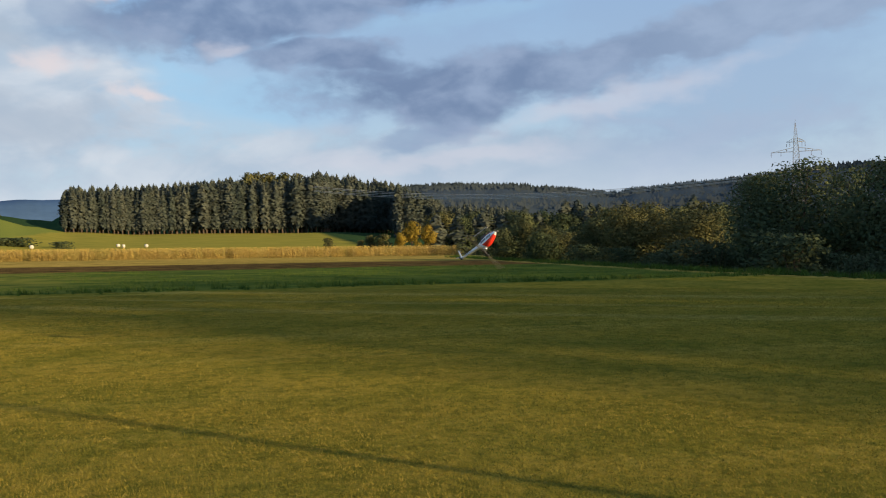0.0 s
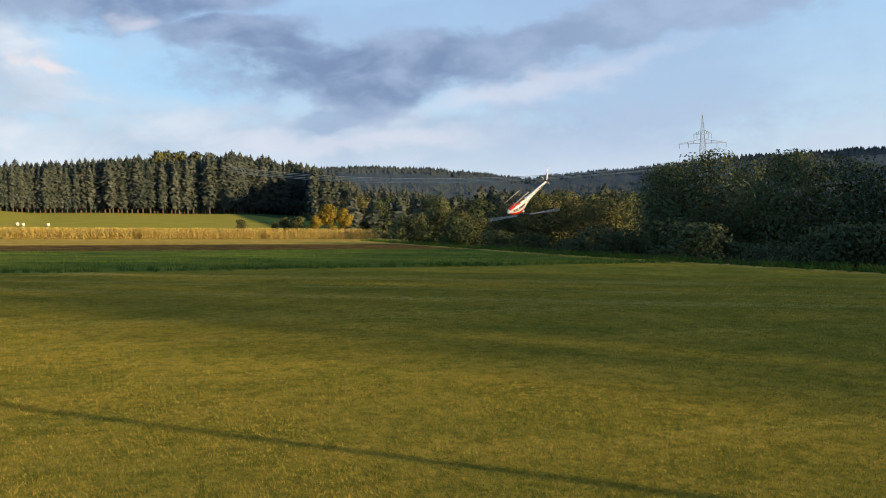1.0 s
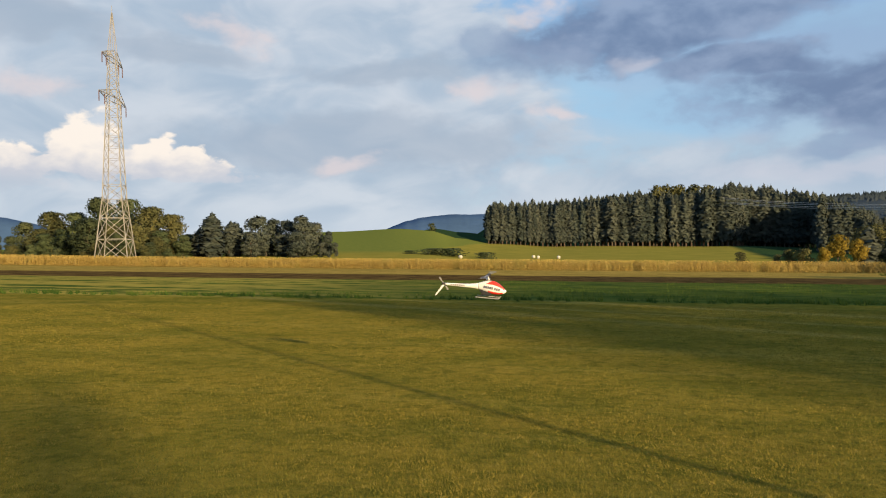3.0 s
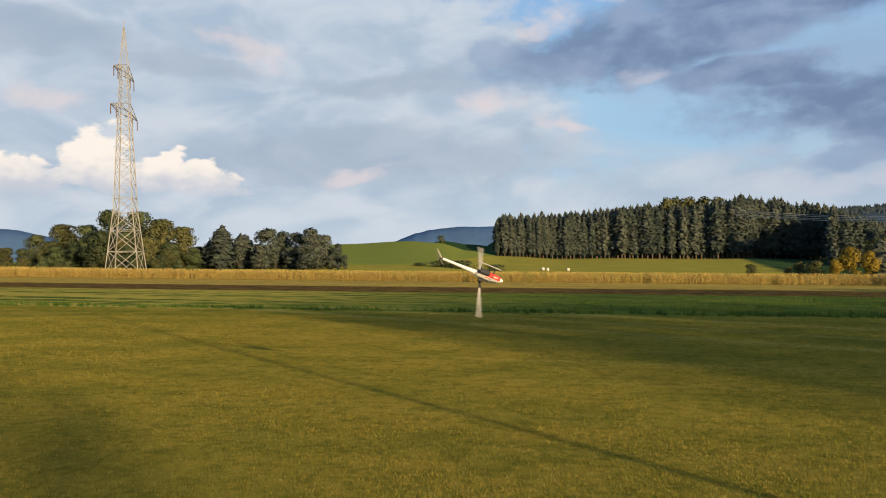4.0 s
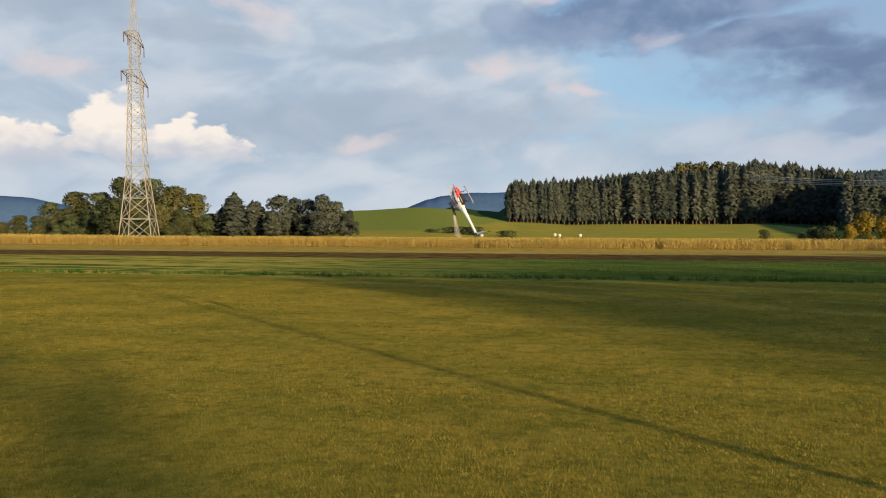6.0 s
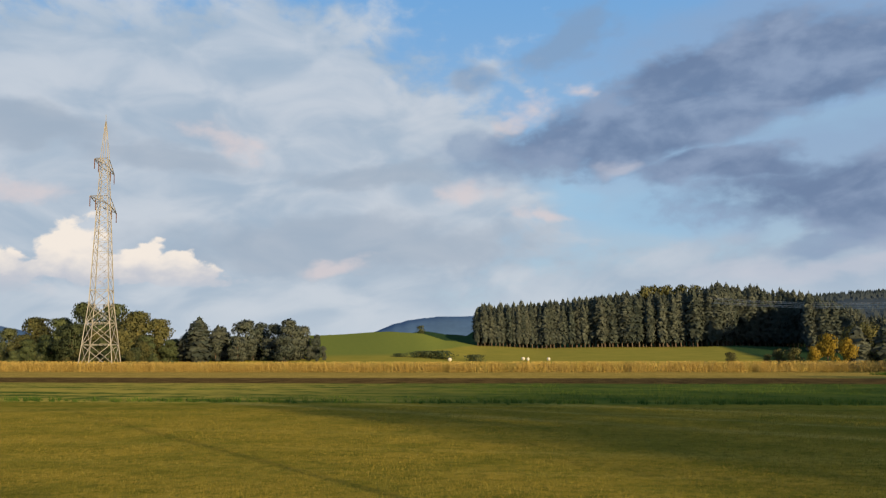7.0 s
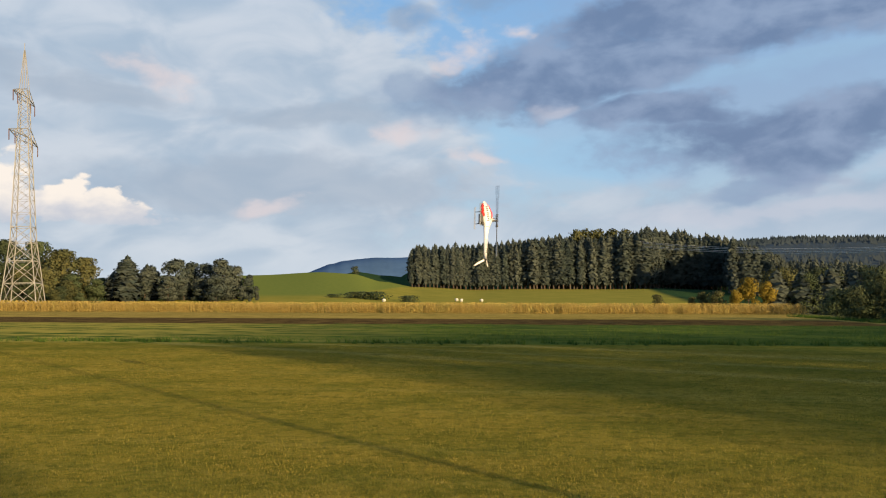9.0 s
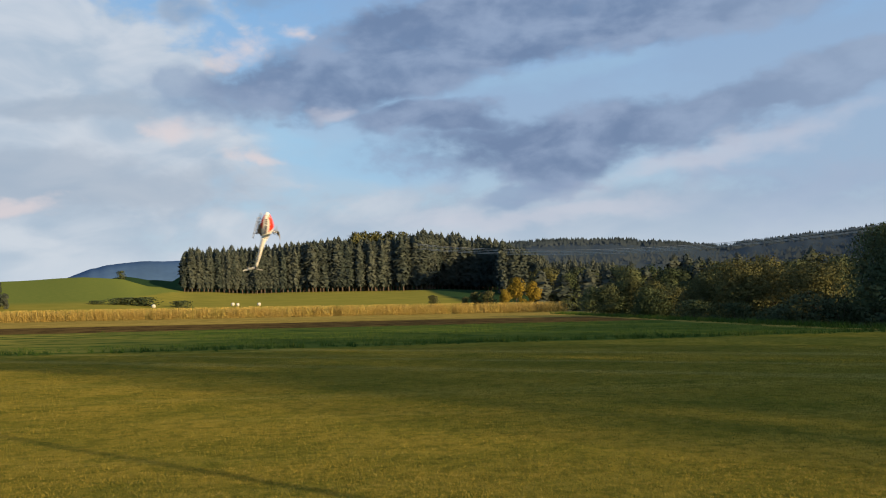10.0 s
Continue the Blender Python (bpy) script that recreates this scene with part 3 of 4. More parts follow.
def joined_trees(name, kinds, places, label):
    """The depth of a stand of trees as one mesh: places are (kind, x, y, scale, wide, turn)."""
    verts, faces, mats, norms, base = [], [], [], [], 0
    got = []
    for ob in kinds:
        pieces = []
        for ch in ob.children:
            me = ch.data
            co = np.empty(len(me.vertices) * 3, dtype=np.float32)
            me.vertices.foreach_get("co", co)
            cn = np.empty(len(me.loops) * 3, dtype=np.float32)
            me.corner_normals.foreach_get("vector", cn)
            vi = np.array([lp.vertex_index for lp in me.loops])
            nv = np.zeros((len(me.vertices), 3), dtype=np.float32)
            nv[vi] = cn.reshape(-1, 3)
            pieces.append((co.reshape(-1, 3), nv, [tuple(p.vertices) for p in me.polygons], 0 if ch.name.startswith("trunk") else 1))
        got.append(pieces)
    for k, x, y, sc, wide, turn in places:
        c, sn = math.cos(radians(turn)), math.sin(radians(turn))
        rot = np.array(((c, sn, 0), (-sn, c, 0), (0, 0, 1)), dtype=np.float32)
        for co, nv, fs, mi in got[k]:
            verts.append((co * (sc * wide, sc * wide, sc)) @ rot + np.array((x, y, height(x, y))))
            norms.append(nv @ rot)
            faces += [tuple(i + base for i in q) for q in fs]
            mats += [mi] * len(fs)
            base += len(co)
    me = mesh_of(name, np.concatenate(verts).tolist(), faces, ["bark", "spruce"], mats)
    fluff(me, np.concatenate(norms).tolist())
    tagged(new(name, me), label, "forest", kind="stuff")


class Stand:
    """Trees of a few kinds, set out one by one as copies."""

    def __init__(self, kinds):
        self.kinds, self.used = kinds, set()

    def plant(self, k, x, y, scale=1.0, wide=1.0, turn=0.0, sink=0.0, z=None):
        ob = self.kinds[k % len(self.kinds)]
        zz = height(x, y) - sink if z is None else z
        m = pose(x, y, zz, 0, 0, turn)
        if k % len(self.kinds) not in self.used:
            self.used.add(k % len(self.kinds))
            t = ob
            t.matrix_basis = m
        else:
            t = copy_thing(ob, m)
        t.scale = (scale * wide, scale * wide, scale)
        return t


def polar(az, r):
    return -r * math.sin(radians(az)), r * math.cos(radians(az))


def top_scale(az, r, el, h0):
    """Scale that lifts a tree of height h0, standing at (az, r), to the elevation el seen from the camera."""
    x, y = polar(az, r)
    return (EYE[2] + r * math.tan(radians(el)) - height(x, y)) / h0


def forest():
    rng = random.Random(11)
    st = Stand([spruce(s, 22.0, w) for s, w in ((1, 2.2), (2, 2.6), (3, 2.0), (4, 2.5), (5, 2.1))])
    prof = [(5.2, 3.95), (4.6, 4.1), (2.5, 4.1), (0, 4.15), (-3, 4.35), (-5.5, 4.5), (-6.6, 4.5), (-9, 4.5), (-11.3, 4.75), (-12.3, 4.6), (-14, 4.3), (-16.5, 3.9), (-17.5, 3.0), (-19, 2.4), (-22, 2.1), (-26, 1.8)]

    def top(az):
        for (a0, e0), (a1, e1) in zip(prof, prof[1:]):
            if a1 <= az <= a0:
                return e0 + (e1 - e0) * (az - a0) / (a1 - a0)
        return prof[-1][1]
    deep = []
    for row in range(5):
        az = 4.75 - 0.05 * row
        while az > -24.0:
            r = 430 + 7 * row + rng.uniform(-2.5, 2.5)
            if az < -11.0:
                r += 62 * step(-11, -12.2, az) * (1 - step(-15.8, -17.4, az))
            if az < -17:
                r -= 38 * step(-17, -19, az)
            el = top(az) + 0.22 * noise.noise((az * 1.3, 4.0, 0)) + rng.uniform(-0.36, 0.14) - 0.04 * (4 - row)
            x, y = polar(az, r)
            spot = (rng.randrange(5), x, y, top_scale(az, r, el, 22.0), rng.uniform(1.05, 1.45), rng.uniform(0, 360))
            if row < 2:
                st.plant(*spot)
            else:
                deep.append(spot)
            az -= rng.uniform(0.19, 0.36) * (1 if row < 2 else 1.4)
    joined_trees("forest", st.kinds, deep, "depth of the dark spruce forest behind its edge")


forest()


def headland():
    """Spruces that stand out of the forest towards the fields."""
    rng = random.Random(23)
    st = Stand([spruce(s, 22.0, 2.7, 0.04) for s in (6, 7)])
    deep = []
    for az in np.arange(-16.7, -19.4, -0.42):
        for r in range(396, 484, 8):
            a = az + rng.uniform(-0.15, 0.15)
            el = 3.75 - 0.42 * max(0, -16.7 - az) + rng.uniform(-0.35, 0.05)
            spot = (rng.randrange(2), *polar(a, r), top_scale(a, r, el, 22.0), rng.uniform(1.0, 1.3), rng.uniform(0, 360))
            if r < 424:
                st.plant(*spot)
            else:
                deep.append(spot)
    joined_trees("forest", st.kinds, deep, "depth of the spruce spur towards the fields")


headland()


def crest_trees():
    """Lighter broadleaf crowns that top the forest where the cables come over it."""
    st = Stand([broadleaf(151, 22, 10, "leaf_olive", 1500, 0.7, "grey-green broadleaf crown above the spruces", "crowns above the spruces", low=0.3)])
    for i, (a, r, el) in enumerate(((-6.55, 440, 4.88), (-7.3, 442, 4.9), (-8.1, 444, 4.86), (-8.9, 446, 4.82), (-9.7, 448, 4.78))):
        st.plant(0, *polar(a, r), top_scale(a, r, el, 22), 0.8, i * 71)


crest_trees()


def wood():
    rng = random.Random(5)
    deep = "broad crown in the dark mixed wood of the valley"
    grp = "trees of the valley wood"
    green = Stand([broadleaf(21 + i, 14, 10, m, 4600, 0.31, l, grp) for i, (m, l) in enumerate((
        ("leaf_green", "full green broadleaf tree in the valley wood"), ("leaf_dark", deep), ("leaf_olive", "olive-green broadleaf tree turning for autumn")))])
    firs = Stand([spruce(s, 16, 2.3, 0.03) for s in (31, 32)])
    for fir in firs.kinds:
        tagged(fir, "dark spruce among the broadleaf trees of the valley", "tree", grp)
    for az in np.arange(-19.5, -38, -0.75):
        for r, e in ((285, 1.75), (245, 1.35), (205, 0.75), (172, 0.25)):
            a = az + rng.uniform(-0.5, 0.5)
            el = e + rng.uniform(-0.45, 0.3)
            if (r < 180 and a > -26) or (r < 210 and a > -22.5):
                continue
            x, y = polar(a, r)
            if r > 240 and rng.random() < 0.5:
                firs.plant(rng.randrange(2), x, y, top_scale(a, r, el + 0.2, 16), rng.uniform(1.3, 1.7), rng.uniform(0, 360))
                continue
            green.plant(rng.choice((0, 0, 1, 1, 1, 2)), x, y, top_scale(a, r, el, 14), rng.uniform(0.85, 1.25), rng.uniform(0, 360))
    olive = Stand([broadleaf(41, 13, 11, "leaf_olive", 9500, 0.20, "rounded olive-yellow broadleaf tree at the wood's edge", grp),
                   broadleaf(42, 13, 11, "leaf_olive", 9500, 0.20, "rounded olive-yellow broadleaf tree at the wood's edge", grp)])
    for i, (a, r, el, w) in enumerate(((-31.6, 122, 1.75, 1.0), (-33.6, 126, 1.95, 1.0), (-36.4, 118, 1.3, 1.1), (-29.6, 128, 0.7, 0.8))):
        x, y = polar(a, r)
        olive.plant(i, x, y, top_scale(a, r, el, 13), w, i * 77)
    gold = Stand([broadleaf(51, 9, 6, "leaf_gold", 2200, 0.34, "golden autumn tree beyond the corn", "autumn trees", low=0.12)])
    for i, (a, r, el, w) in enumerate(((-17.4, 168, 1.25, 0.9), (-18.5, 172, 0.95, 0.85), (-16.6, 165, 0.5, 0.9))):
        x, y = polar(a, r)
        gold.plant(0, x, y, top_scale(a, r, el, 9), w, i * 130)
    small = Stand([broadleaf(61, 5, 4.2, "leaf_olive", 1300, 0.25, "low olive bush beyond the corn", "bushes on the meadow", low=0.05, name="bush")])
    for i, (a, r, el) in enumerate(((-11.7, 190, 0.32), (-14.6, 178, 0.4), (-15.5, 176, 0.45)  , (-13.9, 182, 0.1))):
        x, y = polar(a, r)
        small.plant(0, x, y, max(0.25, top_scale(a, r, el, 5)), rng.uniform(0.9, 1.2), i * 61)
    big = Stand([broadleaf(71 + i, 15, 12, "leaf_dark", 17000, 0.17, "large dark-green oak at the wood's edge", "oaks at the wood's edge", low=0.08) for i in range(2)])
    for i, (a, r, el, w) in enumerate(((-42.6, 78, 4.15, 1.15), (-40.6, 82, 3.4, 0.9), (-45.4, 84, 3.5, 0.9), (-48.0, 76, 3.9, 0.9), (-51.4, 74, 3.5, 1.0), (-55, 72, 3.4, 1.1), (-59, 66, 3.2, 1.1), (-64, 64, 3.0, 1.2))):
        x, y = polar(a, r)
        big.plant(i, x, y, top_scale(a, r, el, 15), w, i * 47)
    hem = Stand([broadleaf(81 + i, 4.0, 4.4, m, 2600, 0.13, l, "bushes along the wood's edge", low=0.0, name="bush") for i, (m, l) in enumerate((
        ("leaf_green", "dull green hedge bush at the edge of the field"), ("leaf_dark", "green hedge bush at the edge of the field")))])
    for i, az in enumerate(np.arange(-27.5, -66, -1.25)):
        a = az + rng.uniform(-0.5, 0.5)
        t = radians(-a)
        r = min(95.0, 34.0 / max(0.35, math.sin(t)) + rng.uniform(0.5, 7))
        x, y = polar(a, r)
        x = max(x, rim_x(y) + 3.0 + rng.uniform(0, 2))
        hem.plant(rng.randrange(2), x, y, rng.uniform(0.7, 1.1) * (0.7 if a > -36 else 1.0), rng.uniform(0.9, 1.3), i * 53, sink=0.3)


wood()


def left_clump():
    rng = random.Random(9)
    grp = "trees behind the corn"
    lf = Stand([broadleaf(91 + i, 12, 8, m, 5600, 0.32, l, grp, low=0.0) for i, (m, l) in enumerate((
        ("leaf_green", "full green broadleaf tree behind the corn"), ("leaf_olive", "olive broadleaf tree behind the corn"), ("leaf_dark", "dark broadleaf tree behind the corn")))])
    for i, (a, r, el, w, k) in enumerate(((38.5, 205, 3.2, 1.1, 0), (36.2, 200, 2.3, 1.2, 1), (34.5, 215, 3.1, 1.0, 0), (33.0, 210, 3.75, 1.0, 1), (31.6, 215, 3.7, 1.0, 2),
                                          (30.2, 205, 4.7, 0.8, 0), (28.6, 210, 4.6, 0.85, 2), (27.3, 200, 4.1, 1.0, 1), (25.9, 205, 3.6, 1.0, 1), (26.8, 185, 2.2, 1.0, 1),
                                          (24.8, 215, 2.3, 1.2, 0), (23.0, 225, 1.9, 1.4, 2), (21.0, 225, 2.4, 1.2, 2), (29.3, 188, 2.4, 1.1, 0), (33.4, 190, 2.4, 1.2, 2), (27.9, 190, 2.9, 0.9, 2), (16.2, 222, 1.6, 1.2, 0), (18.8, 222, 2.2, 1.2, 2), (35.2, 180, 1.7, 1.2, 1), (37.2, 178, 1.9, 1.2, 1), (41, 190, 3, 1.2, 0), (30.5, 182, 1.8, 1.0, 1))):
        x, y = polar(a, r)
        lf.plant(k, x, y, top_scale(a, r, el, 12), w * 1.1, i * 67)
        for da, f in ((0.75, 0.72), (-0.7, 0.62), (0.1, 0.45)):
            x, y = polar(a + da, r - 6 - 8 * f)
            lf.plant(k + (da < 0), x, y, top_scale(a + da, r - 6 - 8 * f, el * f, 12), 1.25, i * 41)
    pn = Stand([broadleaf(101 + i, 12, 5.6, "spruce", 4400, 0.32, "dark pine behind the corn", grp, low=0.0) for i in range(2)])
    for i, (a, r, el, w) in enumerate(((21.8, 210, 3.1, 0.8), (20.4, 205, 3.5, 1.0), (19.4, 210, 3.3, 1.0), (18.4, 206, 3.2, 0.9), (17.4, 200, 3.5, 1.05), (16.6, 208, 3.0, 0.9), (15.7, 204, 2.4, 0.8), (15.2, 200, 1.6, 0.6))):
        x, y = polar(a, r)
        pn.plant(i, x, y, top_scale(a, r, el, 12), w * 1.35, i * 91)
        x, y = polar(a + 0.45, r - 7)
        pn.plant(i + 1, x, y, top_scale(a + 0.45, r - 7, el * 0.7, 12), w * 1.5, i * 31)
    sp = Stand([spruce(111, 14, 2.6, 0.05)])
    tagged(sp.kinds[0], "pointed young spruce behind the corn", "tree", grp)
    for a, r, el in ((23.3, 200, 3.65), (22.1, 206, 3.1), (24.1, 204, 2.7)):
        x, y = polar(a, r)
        sp.plant(0, x, y, top_scale(a, r, el, 14), 1.7, a * 100)
    hb = Stand([broadleaf(121, 3, 7, "leaf_dark", 900, 0.3, "dark hedge on the meadow", "hedges on the meadow", low=0.0, name="bush")])
    for i, (a, r, el, w) in enumerate(((10.1, 215, 0.92, 1.5), (8.6, 215, 1.05, 1.6), (7.6, 215, 1.02, 1.6), (5.0, 215, 0.70, 1.1))):
        x, y = polar(a, r)
        hb.plant(0, x, y, max(0.3, top_scale(a, r, el, 3)), w * 1.4, i * 80)
    top = Stand([broadleaf(131, 6, 7, "leaf_green", 700, 0.4, "lone tree on the crest of the meadow", "crest trees", low=0.0)])
    x, y = polar(8.6, 452)
    top.plant(0, x, y, top_scale(8.6, 452, 2.78, 6), 1.0, 0)
    # unseen trees added behind the camera to cast soft shade on lawn and wood: thin tall ones far off, fuller ones
    # nearer
    back = Stand([broadleaf(141 + i, 24, 19, "leaf_green", n, 0.5, "unseen tall tree added behind the camera to cast shade", "trees beside the lawn", low=0.0) for i, n in enumerate((1150, 6500, 4600))])
    for i, (k, p, s, e, w) in enumerate(((0, 14.5, -104, 44, 0.65), (0, 20, -112, 48, 0.75), (0, 26, -118, 52, 0.9), (0, 33, -110, 54, 0.9), (0, 41, -118, 56, 0.95), (0, 49, -112, 58, 1.0), (0, 59, -118, 60, 1.0),
                                         (0, 69, -114, 60, 1.1), (0, 78, -96, 52, 1.0), (0, 86, -100, 56, 1.0), (0, 95, -96, 60, 1.0), (0, 106, -90, 72, 1.0), (0, 117, -94, 74, 1.0), (0, 129, -90, 70, 1.0),
                                         (2, 12.9, -74, 32, 0.62), (2, 19, -78, 32, 0.75), (2, 27, -76, 32, 0.9), (2, 36, -80, 32, 0.9), (2, 46, -80, 32, 1.0), (1, 57, -80, 28, 1.0), (1, 67, -80, 30, 1.0),
                                         (1, -2.9, -62, 19, 0.9), (1, -11, -58, 20, 1.1), (1, -20, -66, 20, 1.2))):
        c, d = SHADE * s + SIDE * p, SHADE * e + SIDE * p
        top = height(d.x, d.y) + (e - s) * math.tan(radians(SUN_EL))
        back.plant(k, c.x, c.y, (top - height(c.x, c.y)) / 24, w, i * 59)


left_clump()


# ---- corn, crop and weeds ----
def scatter(name, template, places, mats, label, category):
    """One mesh of many small plants: template (verts, faces) at (x, y, turn, scale, lean)."""
    tv, tf = np.array([tuple(v) for v in template[0]]), template[1]
    verts, faces = [], []
    nv = len(tv)
    for i, (x, y, a, s, l) in enumerate(places):
        c, sn = math.cos(a), math.sin(a)
        p = tv * s
        px = p[:, 0] + l * p[:, 2]
        verts.append(np.stack([x + c * px - sn * p[:, 1], y + sn * px + c * p[:, 1], p[:, 2] + height(x, y)], 1))
        faces += [tuple(k + i * nv for k in f) for f in tf]
    ob = new(name, mesh_of(name, np.concatenate(verts).tolist(), faces, mats))
    return tagged(ob, label, category, kind="stuff")


def corn_plant(seed):
    rng = random.Random(seed)
    v, f = [], []
    tube(v, f, [(0, 0, -0.2), (0.03, 0, 1.2), (0.05, 0.02, 2.15)], [0.028, 0.022, 0.01], 3)
    for i in range(9):
        z, a = 0.3 + 0.2 * i + rng.uniform(-0.05, 0.05), rng.random() * 6.283
        L, w = rng.uniform(0.35, 0.62), rng.uniform(0.045, 0.08)
        c, s = math.cos(a), math.sin(a)
        b = len(v)
        for r, up, k in ((0, 0, 0.5), (0.5, 0.2, 1.0), (0.85, -0.02, 0.8), (1.0, -0.35, 0.1)):
            v += [Vector((c * L * r - s * w * k, s * L * r + c * w * k, z + up * L)), Vector((c * L * r + s * w * k, s * L * r - c * w * k, z + up * L))]
        f += [(b + 2 * k, b + 2 * k + 1, b + 2 * k + 3, b + 2 * k + 2) for k in range(3)]
    for i in range(5):
        a = i * 1.2566
        b = len(v)
        v += [Vector((0.05, 0, 2.05)), Vector((0.05 + 0.14 * math.cos(a), 0.14 * math.sin(a), 2.36)), Vector((0.07 + 0.1 * math.cos(a), 0.02 + 0.1 * math.sin(a), 2.3))]
        f.append((b, b + 1, b + 2))
    return v, f


def corn_field():
    rng = random.Random(3)
    for seed in range(3):
        places = []
        for row in range(seed, 12, 3):
            x, gap = -112.0, 0.17 if row < 6 else 0.45
            while x < 46.5 - 0.03 * row * row:
                if noise.noise((x * 0.23, row * 0.4, 2)) > -0.38:
                    places.append((x + rng.uniform(-.06, .06), CORN_FRONT + 0.75 * row + rng.uniform(-.1, .1), rng.random() * 6.28, rng.uniform(0.58, 0.70), rng.uniform(-.07, .07)))
                x += gap * rng.uniform(0.7, 1.4)
        scatter("corn_field", corn_plant(seed + 1), places, ["corn"], "strip of tall dry golden corn across the field", "corn")


corn_field()


def tuft(seed, n, h, w):
    rng = random.Random(seed)
    v, f = [], []
    for i in range(n):
        a, l = rng.random() * 6.283, rng.uniform(0.2, 0.8)
        c, s = math.cos(a), math.sin(a)
        b, k = len(v), h * rng.uniform(0.5, 1.1)
        x, y = rng.uniform(-w, w), rng.uniform(-w, w)
        v += [(x - s * h * 0.06, y + c * h * 0.06, 0), (x + s * h * 0.06, y - c * h * 0.06, 0), (x + c * l * k, y + s * l * k, k)]
        f.append((b, b + 1, b + 2))
    return v, f


def low_growth():
    rng = random.Random(17)
    crop = []
    for _ in range(6500):
        y = 33.6 + (CROP_END - 34) * rng.random() ** 1.4
        x = rng.uniform(-0.82 * y - 4, min(rim_x(y) - 1.5, 1.3 * y))
        if noise.noise((x * 0.12, y * 0.2, 5)) > -0.25 + 0.8 * step(2, -16, x):
            crop.append((x, y, rng.random() * 6.28, rng.uniform(0.6, 1.3), 0))
    scatter("crop", tuft(1, 9, 0.13, 0.22), crop, ["weed"], "low green leafy crop beyond the lawn", "crop")
    weeds = []
    for _ in range(1500):
        y = rng.uniform(6, 104)
        x = rim_x(y) + rng.gauss(0.4, 0.7)
        weeds.append((x, y, rng.random() * 6.28, rng.uniform(0.4, 1.3), 0))
    for _ in range(700):
        x = rng.uniform(-35, 30)
        weeds.append((x, LAWN_END + 0.6 + rng.gauss(0, 0.5), rng.random() * 6.28, rng.uniform(0.3, 0.8), 0))
    scatter("weeds", tuft(2, 12, 0.36, 0.16), weeds, ["weed"], "unmown weeds along the edge of the lawn", "weeds")


low_growth()


def lawn_blades():
    rs = np.random.RandomState(4)
    n = 1050000
    az = np.radians(rs.uniform(-58, 42, n))
    r = 4.2 + 27.0 * rs.random_sample(n) ** 1.9
    ring = rs.random_sample(n) < 0.25                   # a quarter lies all round the camera
    az = np.where(ring, rs.uniform(-np.pi, np.pi, n), az)
    r = np.where(ring, 9.0 * np.sqrt(rs.random_sample(n)), r)
    x, y = -r * np.sin(az), r * np.cos(az)
    keep = y < LAWN_END
    x, y, r = x[keep], y[keep], r[keep]
    n = len(x)
    z = -0.03 * x + 0.002 * y + 0.001 * np.maximum(0, -x - 18)
    a, l = rs.uniform(0, 6.283, n), rs.uniform(0.4, 1.6, n)
    h = rs.uniform(0.008, 0.021, n)
    w = np.clip(0.00048 * r, 0.0026, 0.011) * rs.uniform(0.6, 1.3, n)
    c, s = np.cos(a), np.sin(a)
    verts = np.empty((n, 3, 3), dtype=np.float32)
    verts[:, 0] = np.stack([x - s * w, y + c * w, z - 0.004], 1)
    verts[:, 1] = np.stack([x + s * w, y - c * w, z - 0.004], 1)
    verts[:, 2] = np.stack([x + c * l * h, y + s * l * h, z + h], 1)
    me = bpy.data.meshes.new("lawn_grass")
    me.vertices.add(n * 3)
    me.vertices.foreach_set("co", verts.ravel())
    me.loops.add(n * 3)
    me.loops.foreach_set("vertex_index", np.arange(n * 3, dtype=np.int32))
    me.polygons.add(n)
    me.polygons.foreach_set("loop_start", np.arange(0, n * 3, 3, dtype=np.int32))
    me.update(calc_edges=True)
    me.materials.append(M["grass"])
    tagged(new("lawn_grass", me), "short mown grass, green with dry tips", "grass", kind="stuff")


lawn_blades()


# ---- pylons and cables ----
def beam(bm, a, b, w):
    a, b = Vector(a), Vector(b)
    d = (b - a).normalized()
    u = d.orthogonal().normalized() * w
    t = d.cross(u)
    va = [bm.verts.new(a + q) for q in (u, t, -u, -t)]
    vb = [bm.verts.new(b + q) for q in (u, t, -u, -t)]
    for i in range(4):
        k = (i + 1) % 4
        bm.faces.new((va[i], va[k], vb[k], vb[i]))
    bm.faces.new(va[::-1])
    bm.faces.new(vb)


